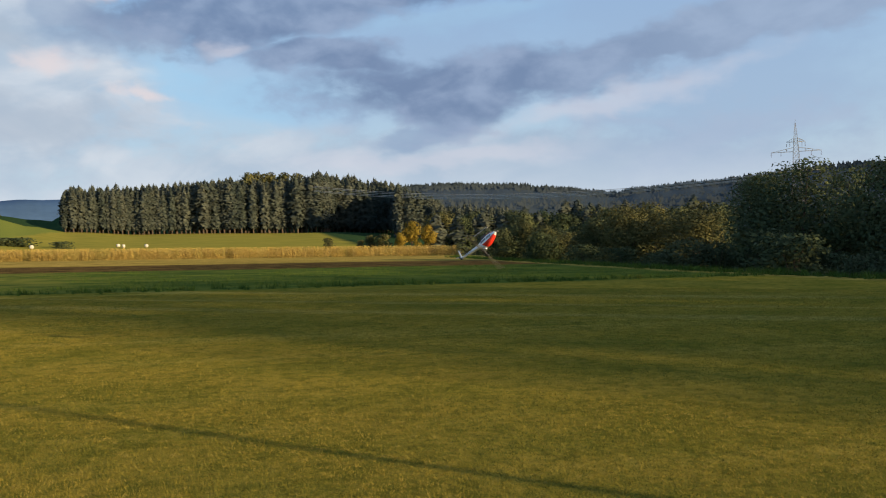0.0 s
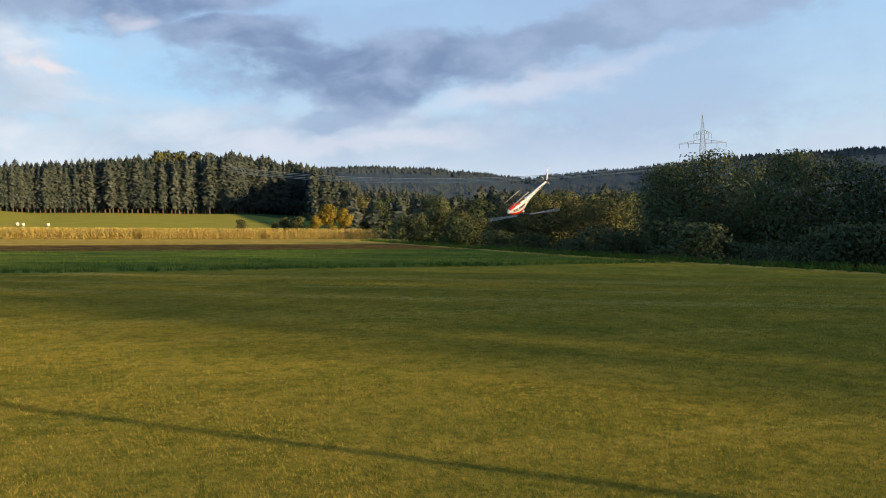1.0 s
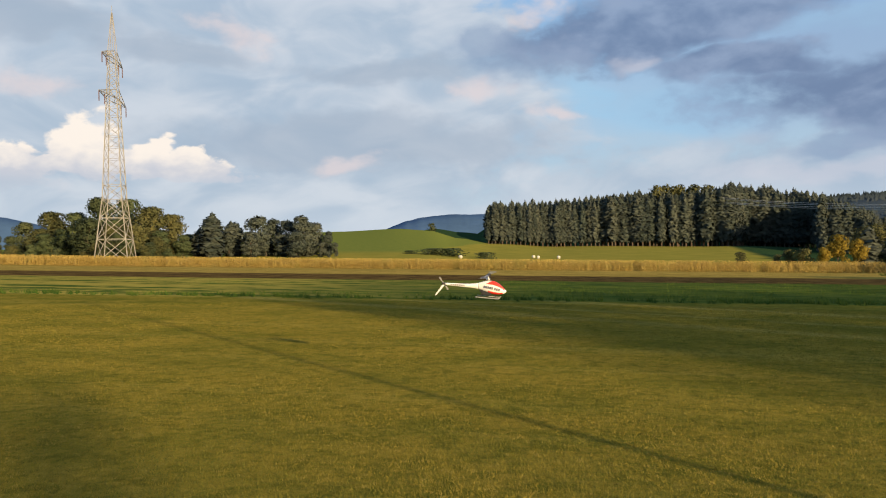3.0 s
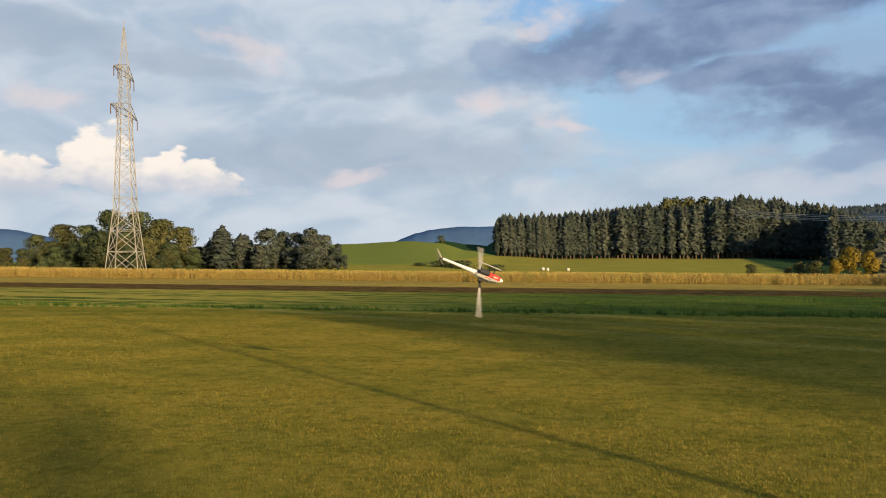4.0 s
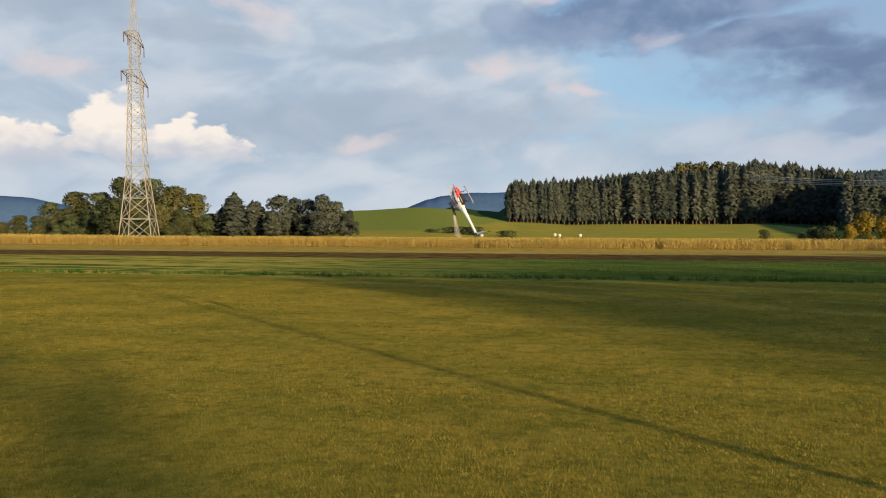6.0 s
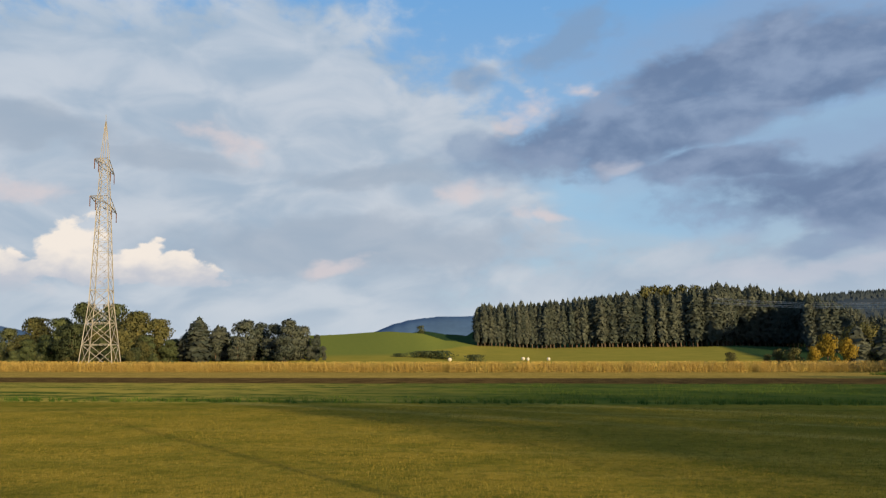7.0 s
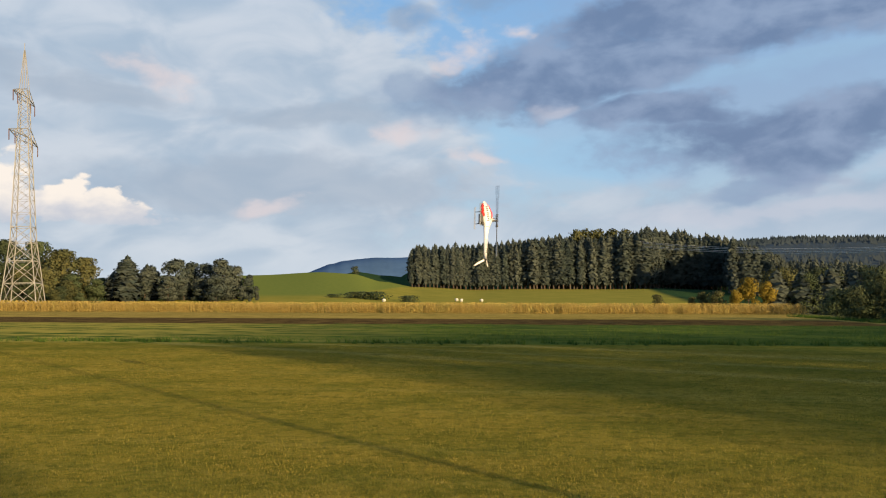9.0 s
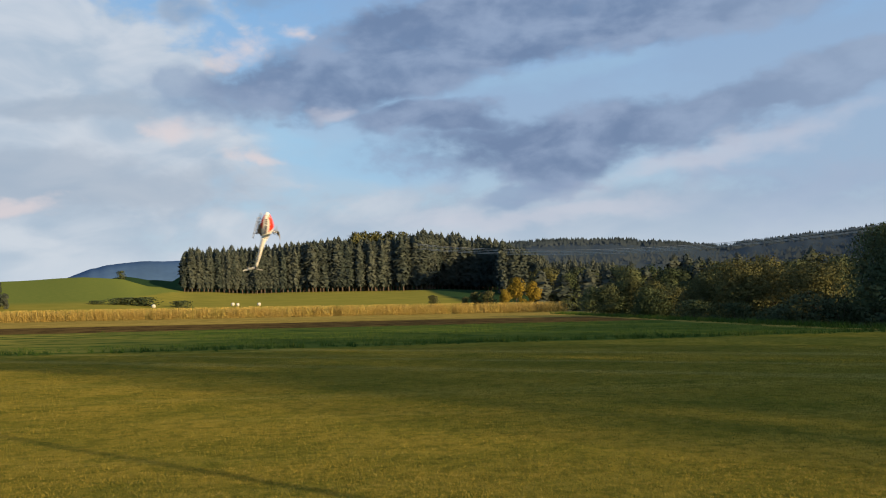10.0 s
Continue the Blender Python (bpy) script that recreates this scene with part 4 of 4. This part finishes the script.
def pylon(x, y, z0, turn, levels, arms, label):
    """Lattice mast: levels are (height, half width); arms are (height, half length)."""
    root = new("power_pylon")
    root.matrix_basis = pose(x, y, z0, 0, 0, turn)
    tagged(root, label, "pylon", "power pylons")

    def half(z):
        for (za, wa), (zb, wb) in zip(levels, levels[1:]):
            if za <= z <= zb:
                return wa + (wb - wa) * (z - za) / (zb - za)
        return levels[-1][1]
    corners = ((1, 1), (-1, 1), (-1, -1), (1, -1))
    for cx, cy in corners:
        bm = bmesh.new()
        for (za, wa), (zb, wb) in zip(levels, levels[1:]):
            beam(bm, (cx * wa, cy * wa, za), (cx * wb, cy * wb, zb), 0.09 if za < 20 else 0.06)
        part("leg", bm, "steel", root)
    panels = [levels[0][0]]
    while panels[-1] < levels[-2][0] - 0.8:
        panels.append(min(levels[-2][0], panels[-1] + max(1.3, half(panels[-1]) * 1.55)))
    for side in range(4):
        bm = bmesh.new()
        a, b = corners[side], corners[(side + 1) % 4]
        for za, zb in zip(panels, panels[1:]):
            wa, wb = half(za), half(zb)
            p = [(a[0] * wa, a[1] * wa, za), (b[0] * wa, b[1] * wa, za), (a[0] * wb, a[1] * wb, zb), (b[0] * wb, b[1] * wb, zb)]
            thick = 0.06 if za < levels[1][0] else 0.033
            beam(bm, p[0], p[3], thick), beam(bm, p[1], p[2], thick), beam(bm, p[2], p[3], thick)
        part("lattice_face", bm, "steel", root)
    for z, L in arms:
        for s in (1, -1):
            bm = bmesh.new()
            w, tip = half(z), (s * L, 0, z)
            for c in (1, -1):
                beam(bm, (s * w, c * w, z), tip, 0.07)
                beam(bm, (s * half(z + 1.5), c * half(z + 1.5), z + 1.5), tip, 0.06)
                for k in (0.3, 0.6):
                    lo = Vector((s * w, c * w, z)).lerp(Vector(tip), k)
                    hi = Vector((s * w, c * w, z + 1.5)).lerp(Vector(tip), k)
                    beam(bm, lo, hi, 0.04)
                    beam(bm, hi, Vector((s * w, -c * w, z)).lerp(Vector(tip), k), 0.04)
            arm = part("crossarm", bm, "steel", root)
            for k in (0.98, 0.55):
                bm = bmesh.new()
                beam(bm, (s * (w + (L - w) * k), 0, z), (s * (w + (L - w) * k), 0, z - 1.7), 0.09)
                part("insulator", bm, "glass_cap", arm, "dark string insulator")
    bm = bmesh.new()
    top = levels[-1][0]
    beam(bm, (0, 0, levels[-2][0] - 0.5), (0, 0, top + 1.2), 0.05)
    part("peak", bm, "steel", root)
    return root


px, py, pz = at(29.3, 150)
base = pz
pylon(px, py, base, 29.3 + 90 - 16, [(0, 2.75), (13.9 - base, 1.55), (30.8 - base, 0.85), (39.0 - base, 0.55), (45.0 - base, 0.06)],
      [(30.4 - base, 7.7), (37.0 - base, 5.8)], "tall grey lattice power pylon standing behind the corn")
qx, qy, qz = at(-42.6, 330)
pylon(qx, qy, qz, -42.6 + 8, [(0, 4.0), (12.0 - qz, 1.7), (28.0 - qz, 0.9), (33.0 - qz, 0.55), (38.5 - qz, 0.06)],
      [(21.0 - qz, 8.0), (28.0 - qz, 8.6), (31.5 - qz, 3.2)], "grey lattice power pylon rising behind the oaks")


def cable(az0, r0, z0, az1, r1, z1, sag, rad=0.05):
    a, b = Vector((*polar(az0, r0), z0)), Vector((*polar(az1, r1), z1))
    pts = [tuple(a.lerp(b, i / 40) - Vector((0, 0, 4 * sag * (i / 40) * (1 - i / 40)))) for i in range(41)]
    v, f = [], []
    tube(v, f, pts, [rad] * 41, 5)
    ob = new("power_cable", mesh_of("power_cable", v, f, ["wire"], smooth=True))
    tagged(ob, "pale sagging power cable between the pylons", "cable", "power cables")


for z0, z1, s in ((39.4, 21.4, 9.6), (38.9, 21.2, 9.9), (36.8, 20.2, 9.0), (36.3, 20.0, 9.3)):
    cable(-6.0, 462, z0, -42.6, 330, z1, s, 0.09)


# ---- bales on the meadow ----
def bale(az, r, upright):
    bm = bmesh.new()
    bmesh.ops.create_cone(bm, cap_ends=True, segments=20, radius1=0.42, radius2=0.42, depth=0.85)
    bmesh.ops.bevel(bm, geom=[e for e in bm.edges if abs(e.verts[0].co.z - e.verts[1].co.z) < 0.01], offset=0.12, segments=3, affect="EDGES")
    me = bpy.data.meshes.new("hay_bale")
    bm.to_mesh(me)
    bm.free()
    me.materials.append(M["wrap"])
    me.polygons.foreach_set("use_smooth", [True] * len(me.polygons))
    ob = new("hay_bale", me)
    x, y, z = at(az, r)
    ob.matrix_basis = pose(x, y, z + (0.42 if upright else 0.41), 0 if upright else 90, 0, 35)
    tagged(ob, "round hay bale in white wrap on the meadow", "hay bale", "wrapped bales")
    return ob


for a, r, u in ((1.72, 236, False), (1.40, 231, True), (0.02, 236, False), (6.7, 206, False)):
    bale(a, r, u)


# ---- a mast behind the camera, whose shadow lies across the lawn ----
def mast():
    c = Vector((2.6, 5.1, 0)) - SHADE * 11.0
    v, f = [], []
    tube(v, f, [(0, 0, -0.3), (0, 0, 4.0), (0, 0, 8.0)], [0.055, 0.05, 0.045], 10)
    root = new("mast", mesh_of("mast", v, f, ["pole"], smooth=True))
    root.matrix_basis = pose(c.x, c.y, height(c.x, c.y))
    tagged(root, "plain weathered wooden mast on the lawn", "mast")


mast()


# ---- the model helicopter ----
HULL = [(0.246, -0.030, 0.004, 0.004), (0.238, -0.029, 0.016, 0.013), (0.215, -0.025, 0.034, 0.026), (0.18, -0.016, 0.056, 0.038), (0.13, -0.004, 0.075, 0.048),
        (0.08, 0.006, 0.085, 0.053), (0.03, 0.012, 0.083, 0.052), (-0.02, 0.016, 0.072, 0.046), (-0.07, 0.016, 0.056, 0.038), (-0.12, 0.012, 0.042, 0.030)]
BOOM = [(-0.12, 0.012, 0.042, 0.030), (-0.17, 0.008, 0.033, 0.025), (-0.25, 0.004, 0.026, 0.021), (-0.36, 0.002, 0.022, 0.018), (-0.48, 0.0, 0.018, 0.015), (-0.565, 0.0, 0.015, 0.013)]


def finer(sections, n=3):
    """More rings between the given ones, on a smooth line."""
    out = []
    for i in range(len(sections) - 1):
        p = [sections[max(0, i - 1)], sections[i], sections[i + 1], sections[min(len(sections) - 1, i + 2)]]
        for k in range(n):
            t = k / n
            out.append(tuple(0.5 * (2 * b + (c - a) * t + (2 * a - 5 * b + 4 * c - d) * t * t + (3 * b - a - 3 * c + d) * t ** 3) for a, b, c, d in zip(*p)))
    return out + [sections[-1]]


def loft(sections, sides=24, colour=None):
    bm = bmesh.new()
    rings = []
    for x, zc, hz, hy in sections:
        ring = []
        for s in range(sides):
            t = 2 * math.pi * s / sides
            c, q = math.cos(t), math.sin(t)
            ring.append(bm.verts.new((x, hy * math.copysign(abs(c) ** 0.85, c), zc + hz * math.copysign(abs(q) ** 0.9, q))))
        rings.append(ring)
    for i in range(len(rings) - 1):
        for s in range(sides):
            k = (s + 1) % sides
            f = bm.faces.new((rings[i][s], rings[i][k], rings[i + 1][k], rings[i + 1][s]))
            if colour:
                x = (sections[i][0] + sections[i + 1][0]) / 2
                f.material_index = colour(x, math.sin(2 * math.pi * (s + 0.5) / sides))
    bm.faces.new(rings[0]), bm.faces.new(rings[-1][::-1])
    bmesh.ops.recalc_face_normals(bm, faces=bm.faces[:])
    return bm


def box(bm, x0, x1, y0, y1, z0, z1, tilt=0.0):
    got = bmesh.ops.create_cube(bm, size=1.0)["verts"]
    m = Matrix.Translation(((x0 + x1) / 2, (y0 + y1) / 2, (z0 + z1) / 2)) @ Matrix.Rotation(tilt, 4, "Y") @ Matrix.Diagonal((x1 - x0, y1 - y0, z1 - z0, 1))
    bmesh.ops.transform(bm, matrix=m, verts=got)


def rod(bm, pts, rad, sides=8):
    v, f = [], []
    tube(v, f, pts, [rad] * len(pts), sides)
    vs = [bm.verts.new(q) for q in v]
    for q in f:
        bm.faces.new([vs[k] for k in q])
    bm.faces.new(vs[:sides][::-1]), bm.faces.new(vs[-sides:])


def blade_mesh(L0, L1, chord, thick, side):
    """A blade along x (side 1 or -1) with a rounded tip and a thin aerofoil."""
    bm = bmesh.new()
    rows = []
    for x, k in ((L0, 0.55), (L0 + 0.04, 1.0), (L1 * 0.93, 1.0), (L1 * 0.985, 0.8), (L1, 0.35)):
        c = chord * k
        rows.append([bm.verts.new((side * x, side * q * c, w * thick)) for q, w in ((-0.35, 0.2), (-0.2, 0.5), (0.15, 0.35), (0.65, 0.0), (0.15, -0.3), (-0.2, -0.4))])
    for a, b in zip(rows, rows[1:]):
        for i in range(6):
            k = (i + 1) % 6
            bm.faces.new((a[i], a[k], b[k], b[i]))
    bm.faces.new(rows[0]), bm.faces.new(rows[-1][::-1])
    bmesh.ops.recalc_face_normals(bm, faces=bm.faces[:])
    return bm


def helicopter():
    root = tagged(new("model_helicopter"), "red and white model helicopter flying stunts low over the lawn", "model helicopter")

    def paint(x, q):
        if x > 0.225:
            return 0
        if q > 0.40 - 1.2 * max(0.0, x - 0.12) and x > -0.055 and q < 0.30 + 6.5 * (x + 0.055):
            return 1
        if q < -0.50 and x > 0.01 and x < 0.20:
            return 1
        return 0
    body = part("canopy", loft(finer(HULL), 44, paint), ["white", "red"], root, "glossy canopy, red above and below a white band", True)
    part("tail_boom", loft(finer(BOOM, 2), 20), "white", root, "white tapered boom", True)
    for s in (1, -1):
        bm = bmesh.new()
        x = 0.165
        for w, gap in ((0.020, 0.006), (0.020, 0.006), (0.020, 0.016), (0.021, 0.005), (0.021, 0.005), (0.022, 0.005), (0.022, 0.005), (0.018, 0)):
            q = min(finer(HULL, 6), key=lambda h: abs(h[0] - x + w / 2))
            box(bm, x - w, x, s * q[3] - 0.003, s * q[3] + 0.003, q[1] - 0.020, q[1] + 0.010, 0.10)
            x -= w + gap
        part("lettering", bm, "ink", body, "grey lettering as plain bars")
        bm = bmesh.new()
        for i in range(7):
            box(bm, -0.30 - 0.028 * i - 0.018, -0.30 - 0.028 * i, s * 0.0185 - 0.0015, s * 0.0185 + 0.0015, -0.004, 0.007)
        part("boom_lettering", bm, "ink", body)
    bm = bmesh.new()
    box(bm, -0.075, 0.055, -0.032, 0.032, -0.098, -0.045)
    box(bm, -0.10, -0.05, -0.022, 0.022, -0.06, -0.02)
    bmesh.ops.bevel(bm, geom=bm.edges[:], offset=0.006, segments=2, affect="EDGES")
    part("motor_frame", bm, "black", root, "black frame and motor under the canopy")
    for s in (1, -1):
        bm = bmesh.new()
        rod(bm, [(0.175, s * 0.085, -0.112), (0.155, s * 0.085, -0.124), (-0.125, s * 0.085, -0.124), (-0.14, s * 0.085, -0.12)], 0.0065)
        skid = part("skid", bm, "blade", root, "pale landing skid", True)
        for x in (0.10, -0.07):
            bm = bmesh.new()
            rod(bm, [(x, s * 0.02, -0.075), (x, s * 0.06, -0.092), (x, s * 0.085, -0.122)], 0.006)
            part("strut", bm, "black", skid, smooth=True)
    bm = bmesh.new()
    rod(bm, [(0, 0, 0.07), (0, 0, 0.168)], 0.007, 10)
    rod(bm, [(0, 0, 0.102), (0, 0, 0.122)], 0.028, 14)
    part("mast_shaft", bm, "alloy", root, "bare metal shaft with swashplate", True)
    for a in (0.5, 2.6, 4.7):
        bm = bmesh.new()
        rod(bm, [(0.026 * math.cos(a), 0.026 * math.sin(a), 0.11), (0.03 * math.cos(a), 0.03 * math.sin(a), 0.165)], 0.0025, 6)
        part("control_link", bm, "black", root)
    # main rotor: turns about its own upright axis
    bm = bmesh.new()
    rod(bm, [(0, 0, -0.014), (0, 0, 0.012)], 0.017, 12)
    rod(bm, [(-0.085, 0, 0), (0.085, 0, 0)], 0.011, 8)
    box(bm, -0.09, -0.05, -0.018, 0.018, -0.009, 0.009), box(bm, 0.05, 0.09, -0.018, 0.018, -0.009, 0.009)
    head = part("main_rotor", bm, "black", root, "black rotor head")
    for s in (1, -1):
        part("rotor_blade", blade_mesh(0.075, 0.51, 0.031, 0.005, s), "blade", head, "long pale grey blade")
    # tail: gear case, fin, tail rotor turning about the cross axis
    bm = bmesh.new()
    rod(bm, [(-0.56, 0, 0), (-0.60, 0, 0)], 0.016, 10)
    rod(bm, [(-0.585, -0.022, 0), (-0.585, 0.035, 0)], 0.008, 8)
    part("tail_gear_case", bm, "black", root, smooth=True)
    bm = bmesh.new()
    rows = []
    for x0, x1, z in ((-0.562, -0.594, -0.005), (-0.608, -0.634, -0.075), (-0.664, -0.682, -0.152), (-0.674, -0.684, -0.162)):
        rows.append([bm.verts.new((x, y, z)) for x, y in ((x0, -0.0025), (x0, 0.0025), (x1, 0.0025), (x1, -0.0025))])
    for a, b in zip(rows, rows[1:]):
        for i in range(4):
            bm.faces.new((a[i], a[(i + 1) % 4], b[(i + 1) % 4], b[i]))
    bm.faces.new(rows[0]), bm.faces.new(rows[-1][::-1])
    bmesh.ops.recalc_face_normals(bm, faces=bm.faces[:])
    part("tail_fin", bm, "white", root, "white swept fin")
    bm = bmesh.new()
    rod(bm, [(0, 0, -0.010), (0, 0, 0.010)], 0.010, 10)
    tail = part("tail_rotor", bm, "black", root)
    for s in (1, -1):
        part("tail_blade", blade_mesh(0.012, 0.100, 0.017, 0.003, s), "blade", tail, "short pale blade")
    return root, head, tail


heli, main_rotor, tail_rotor = helicopter()

# seconds, place in metres, turn in degrees
FLIGHT = [
    (0, 4.271, 10.348, 1.575, 160.2, -22.3, -73.9),
    (0.2, 4.905, 10.15, 1.565, -155.0, 18.9, -127.7),
    (0.5, 5.612, 9.56, 1.55, 144.4, -16.7, 55.6),
    (0.7, 5.868, 9.592, 1.576, -157.4, -24.8, -93.2),
    (1.0, 5.746, 9.726, 1.825, 168.1, 33.7, -171.6),
    (1.2, 4.806, 9.351, 2.103, 139.9, -19.8, -15.2),
    (1.5, 3.392, 9.756, 2.413, 86.9, 16.5, 148.3),
    (1.8, 2.159, 10.539, 2.005, -13.8, 15.8, -8.4),
    (2.0, 1.286, 11.123, 1.682, 13.4, -39.6, -123.2),
    (2.2, 0.452, 11.0, 1.39, -28.9, 11.7, -141.7),
    (2.5, -0.268, 11.045, 1.305, -13.9, 9.1, -28.1),
    (2.8, -0.652, 11.071, 1.252, -0.3, -6.3, -151.4),
    (3.0, -0.929, 10.842, 1.322, 4.6, 6.1, -2.0),
    (3.2, -1.01, 10.768, 1.718, 2.2, 37.2, 91.4),
    (4.3, -1.059, 10.246, 1.619, -147.7, -5.2, 11.8),
    (4.5, -1.25, 10.933, 1.459, -176.0, 7.2, -124.2),
    (4.7, -1.373, 10.928, 1.412, 179.6, -14.8, -125.5),
    (4.8, -1.44, 10.95, 1.375, 178.0, -14.0, -26.0),
    (5.0, -1.522, 10.987, 1.31, -179.5, 4.0, -34.1),
    (5.2, -1.415, 9.802, 1.217, 157.3, -5.0, -172.3),
    (5.75, -1.5, 10.6, 1.5, -170, -30, 150),
    (6.3, -1.57, 10.796, 3.063, -153.2, -70.3, 79.8),
    (6.4, -1.149, 8.489, 3.659, 93.6, -55.0, -173.4),
    (6.5, -1.2, 10.0, 5.6, 85.9, -48.6, -156.2),
    (6.7, -1.1, 10.3, 7.9, 70.5, -35.7, -121.9),
    (6.9, -1.1, 10.6, 9.3, 55.2, -22.8, -87.5),
    (7.1, -1.1, 10.6, 9.4, 39.8, -9.9, -53.1),
    (7.2, -1.1, 10.5, 8.8, 32.1, -3.5, -36.0),
    (7.3, -1.15, 10.4, 7.8, 24.4, 3.0, -18.8),
    (7.4, -1.162, 10.204, 6.076, 16.7, 9.4, -1.6),
    (7.5, -1.064, 10.226, 4.855, 6.9, 5.9, 13.8),
    (7.6, -0.998, 10.824, 3.914, 7.3, 16.1, -48.9),
    (7.7, -0.974, 10.85, 3.172, -3.9, 12.8, -87.2),
    (7.8, -0.913, 10.997, 2.436, -5.2, 3.8, -124.7),
    (8.0, -0.775, 11.031, 1.311, -10.6, 1.2, 176.9),
    (8.5, -0.65, 10.943, 1.164, -22.3, -9.2, -172.7),
    (8.7, -0.634, 11.31, 2.358, 12.6, -65.3, -153.4),
    (9.0, 0.086, 11.219, 2.793, 126.6, -76.1, 79.6),
    (9.3, 1.699, 11.255, 2.549, 121.0, -70.7, 82.6),
    (9.5, 2.21, 11.239, 2.109, -145.3, -52.2, -68.0),
    (9.8, 1.38, 10.754, 2.182, 155.2, -37.0, -17.4),
    (10.0, 0.115, 11.353, 2.689, -128.5, -58.2, -62.1),
]
# seconds and blade angle where the blades stand plain to see
BLADES = [(0.0, 60), (0.5, 80), (1.0, 60), (1.5, 142), (2.0, 30), (2.5, 12), (3.0, 88), (4.5, 70), (5.0, 25), (7.5, 2), (8.0, 75), (8.5, 80), (9.0, 0), (9.5, 45), (10.0, 60)]


def turned(rows):
    """Pose rows, with steps put in wherever a turn would pass 80 degrees."""
    out = []
    for t, x, y, z, a, b, c in rows:
        m = pose(x, y, z, a, b, c)
        if out:
            t0, m0 = out[-1]
            q0, q1 = m0.to_quaternion(), m.to_quaternion()
            if q0.dot(q1) < 0:
                q1.negate()
            n = max(1, math.ceil(math.degrees(q0.rotation_difference(q1).angle) / 70), math.ceil((t - t0) / 0.35))
            n = min(n, max(1, round((t - t0) * FPS)))
            for i in range(1, n):
                k = i / n
                out.append((t0 + (t - t0) * k, Matrix.LocRotScale(m0.translation.lerp(m.translation, k), q0.slerp(q1, k), None)))
        out.append((t, m))
    return out


def spin(base, fixes, rate):
    """A row for each frame: turning by about rate degrees a frame, passing through the fixed angles."""
    rows, ang = [(0.0, fixes[0][1])], fixes[0][1]
    for (t0, a0), (t1, a1) in zip(fixes, fixes[1:]):
        n = round((t1 - t0) * FPS)
        want = (a1 - ang) % 180
        total = want + 180 * round((rate * n - want) / 180)
        for i in range(1, n + 1):
            rows.append((t0 + i / FPS, ang + total * i / n))
        ang += total
    return [(t, base @ pose(0, 0, 0, 0, 0, a)) for t, a in rows]


def motions():
    walk(heli, turned(FLIGHT))
    walk(main_rotor, spin(pose(0, 0, 0.168, 0, 0, 0), BLADES, 83))
    walk(tail_rotor, spin(pose(-0.585, 0.032, 0, 90, 0, 0), [(0.0, 20), (10.0, 80)], 81))


motions()
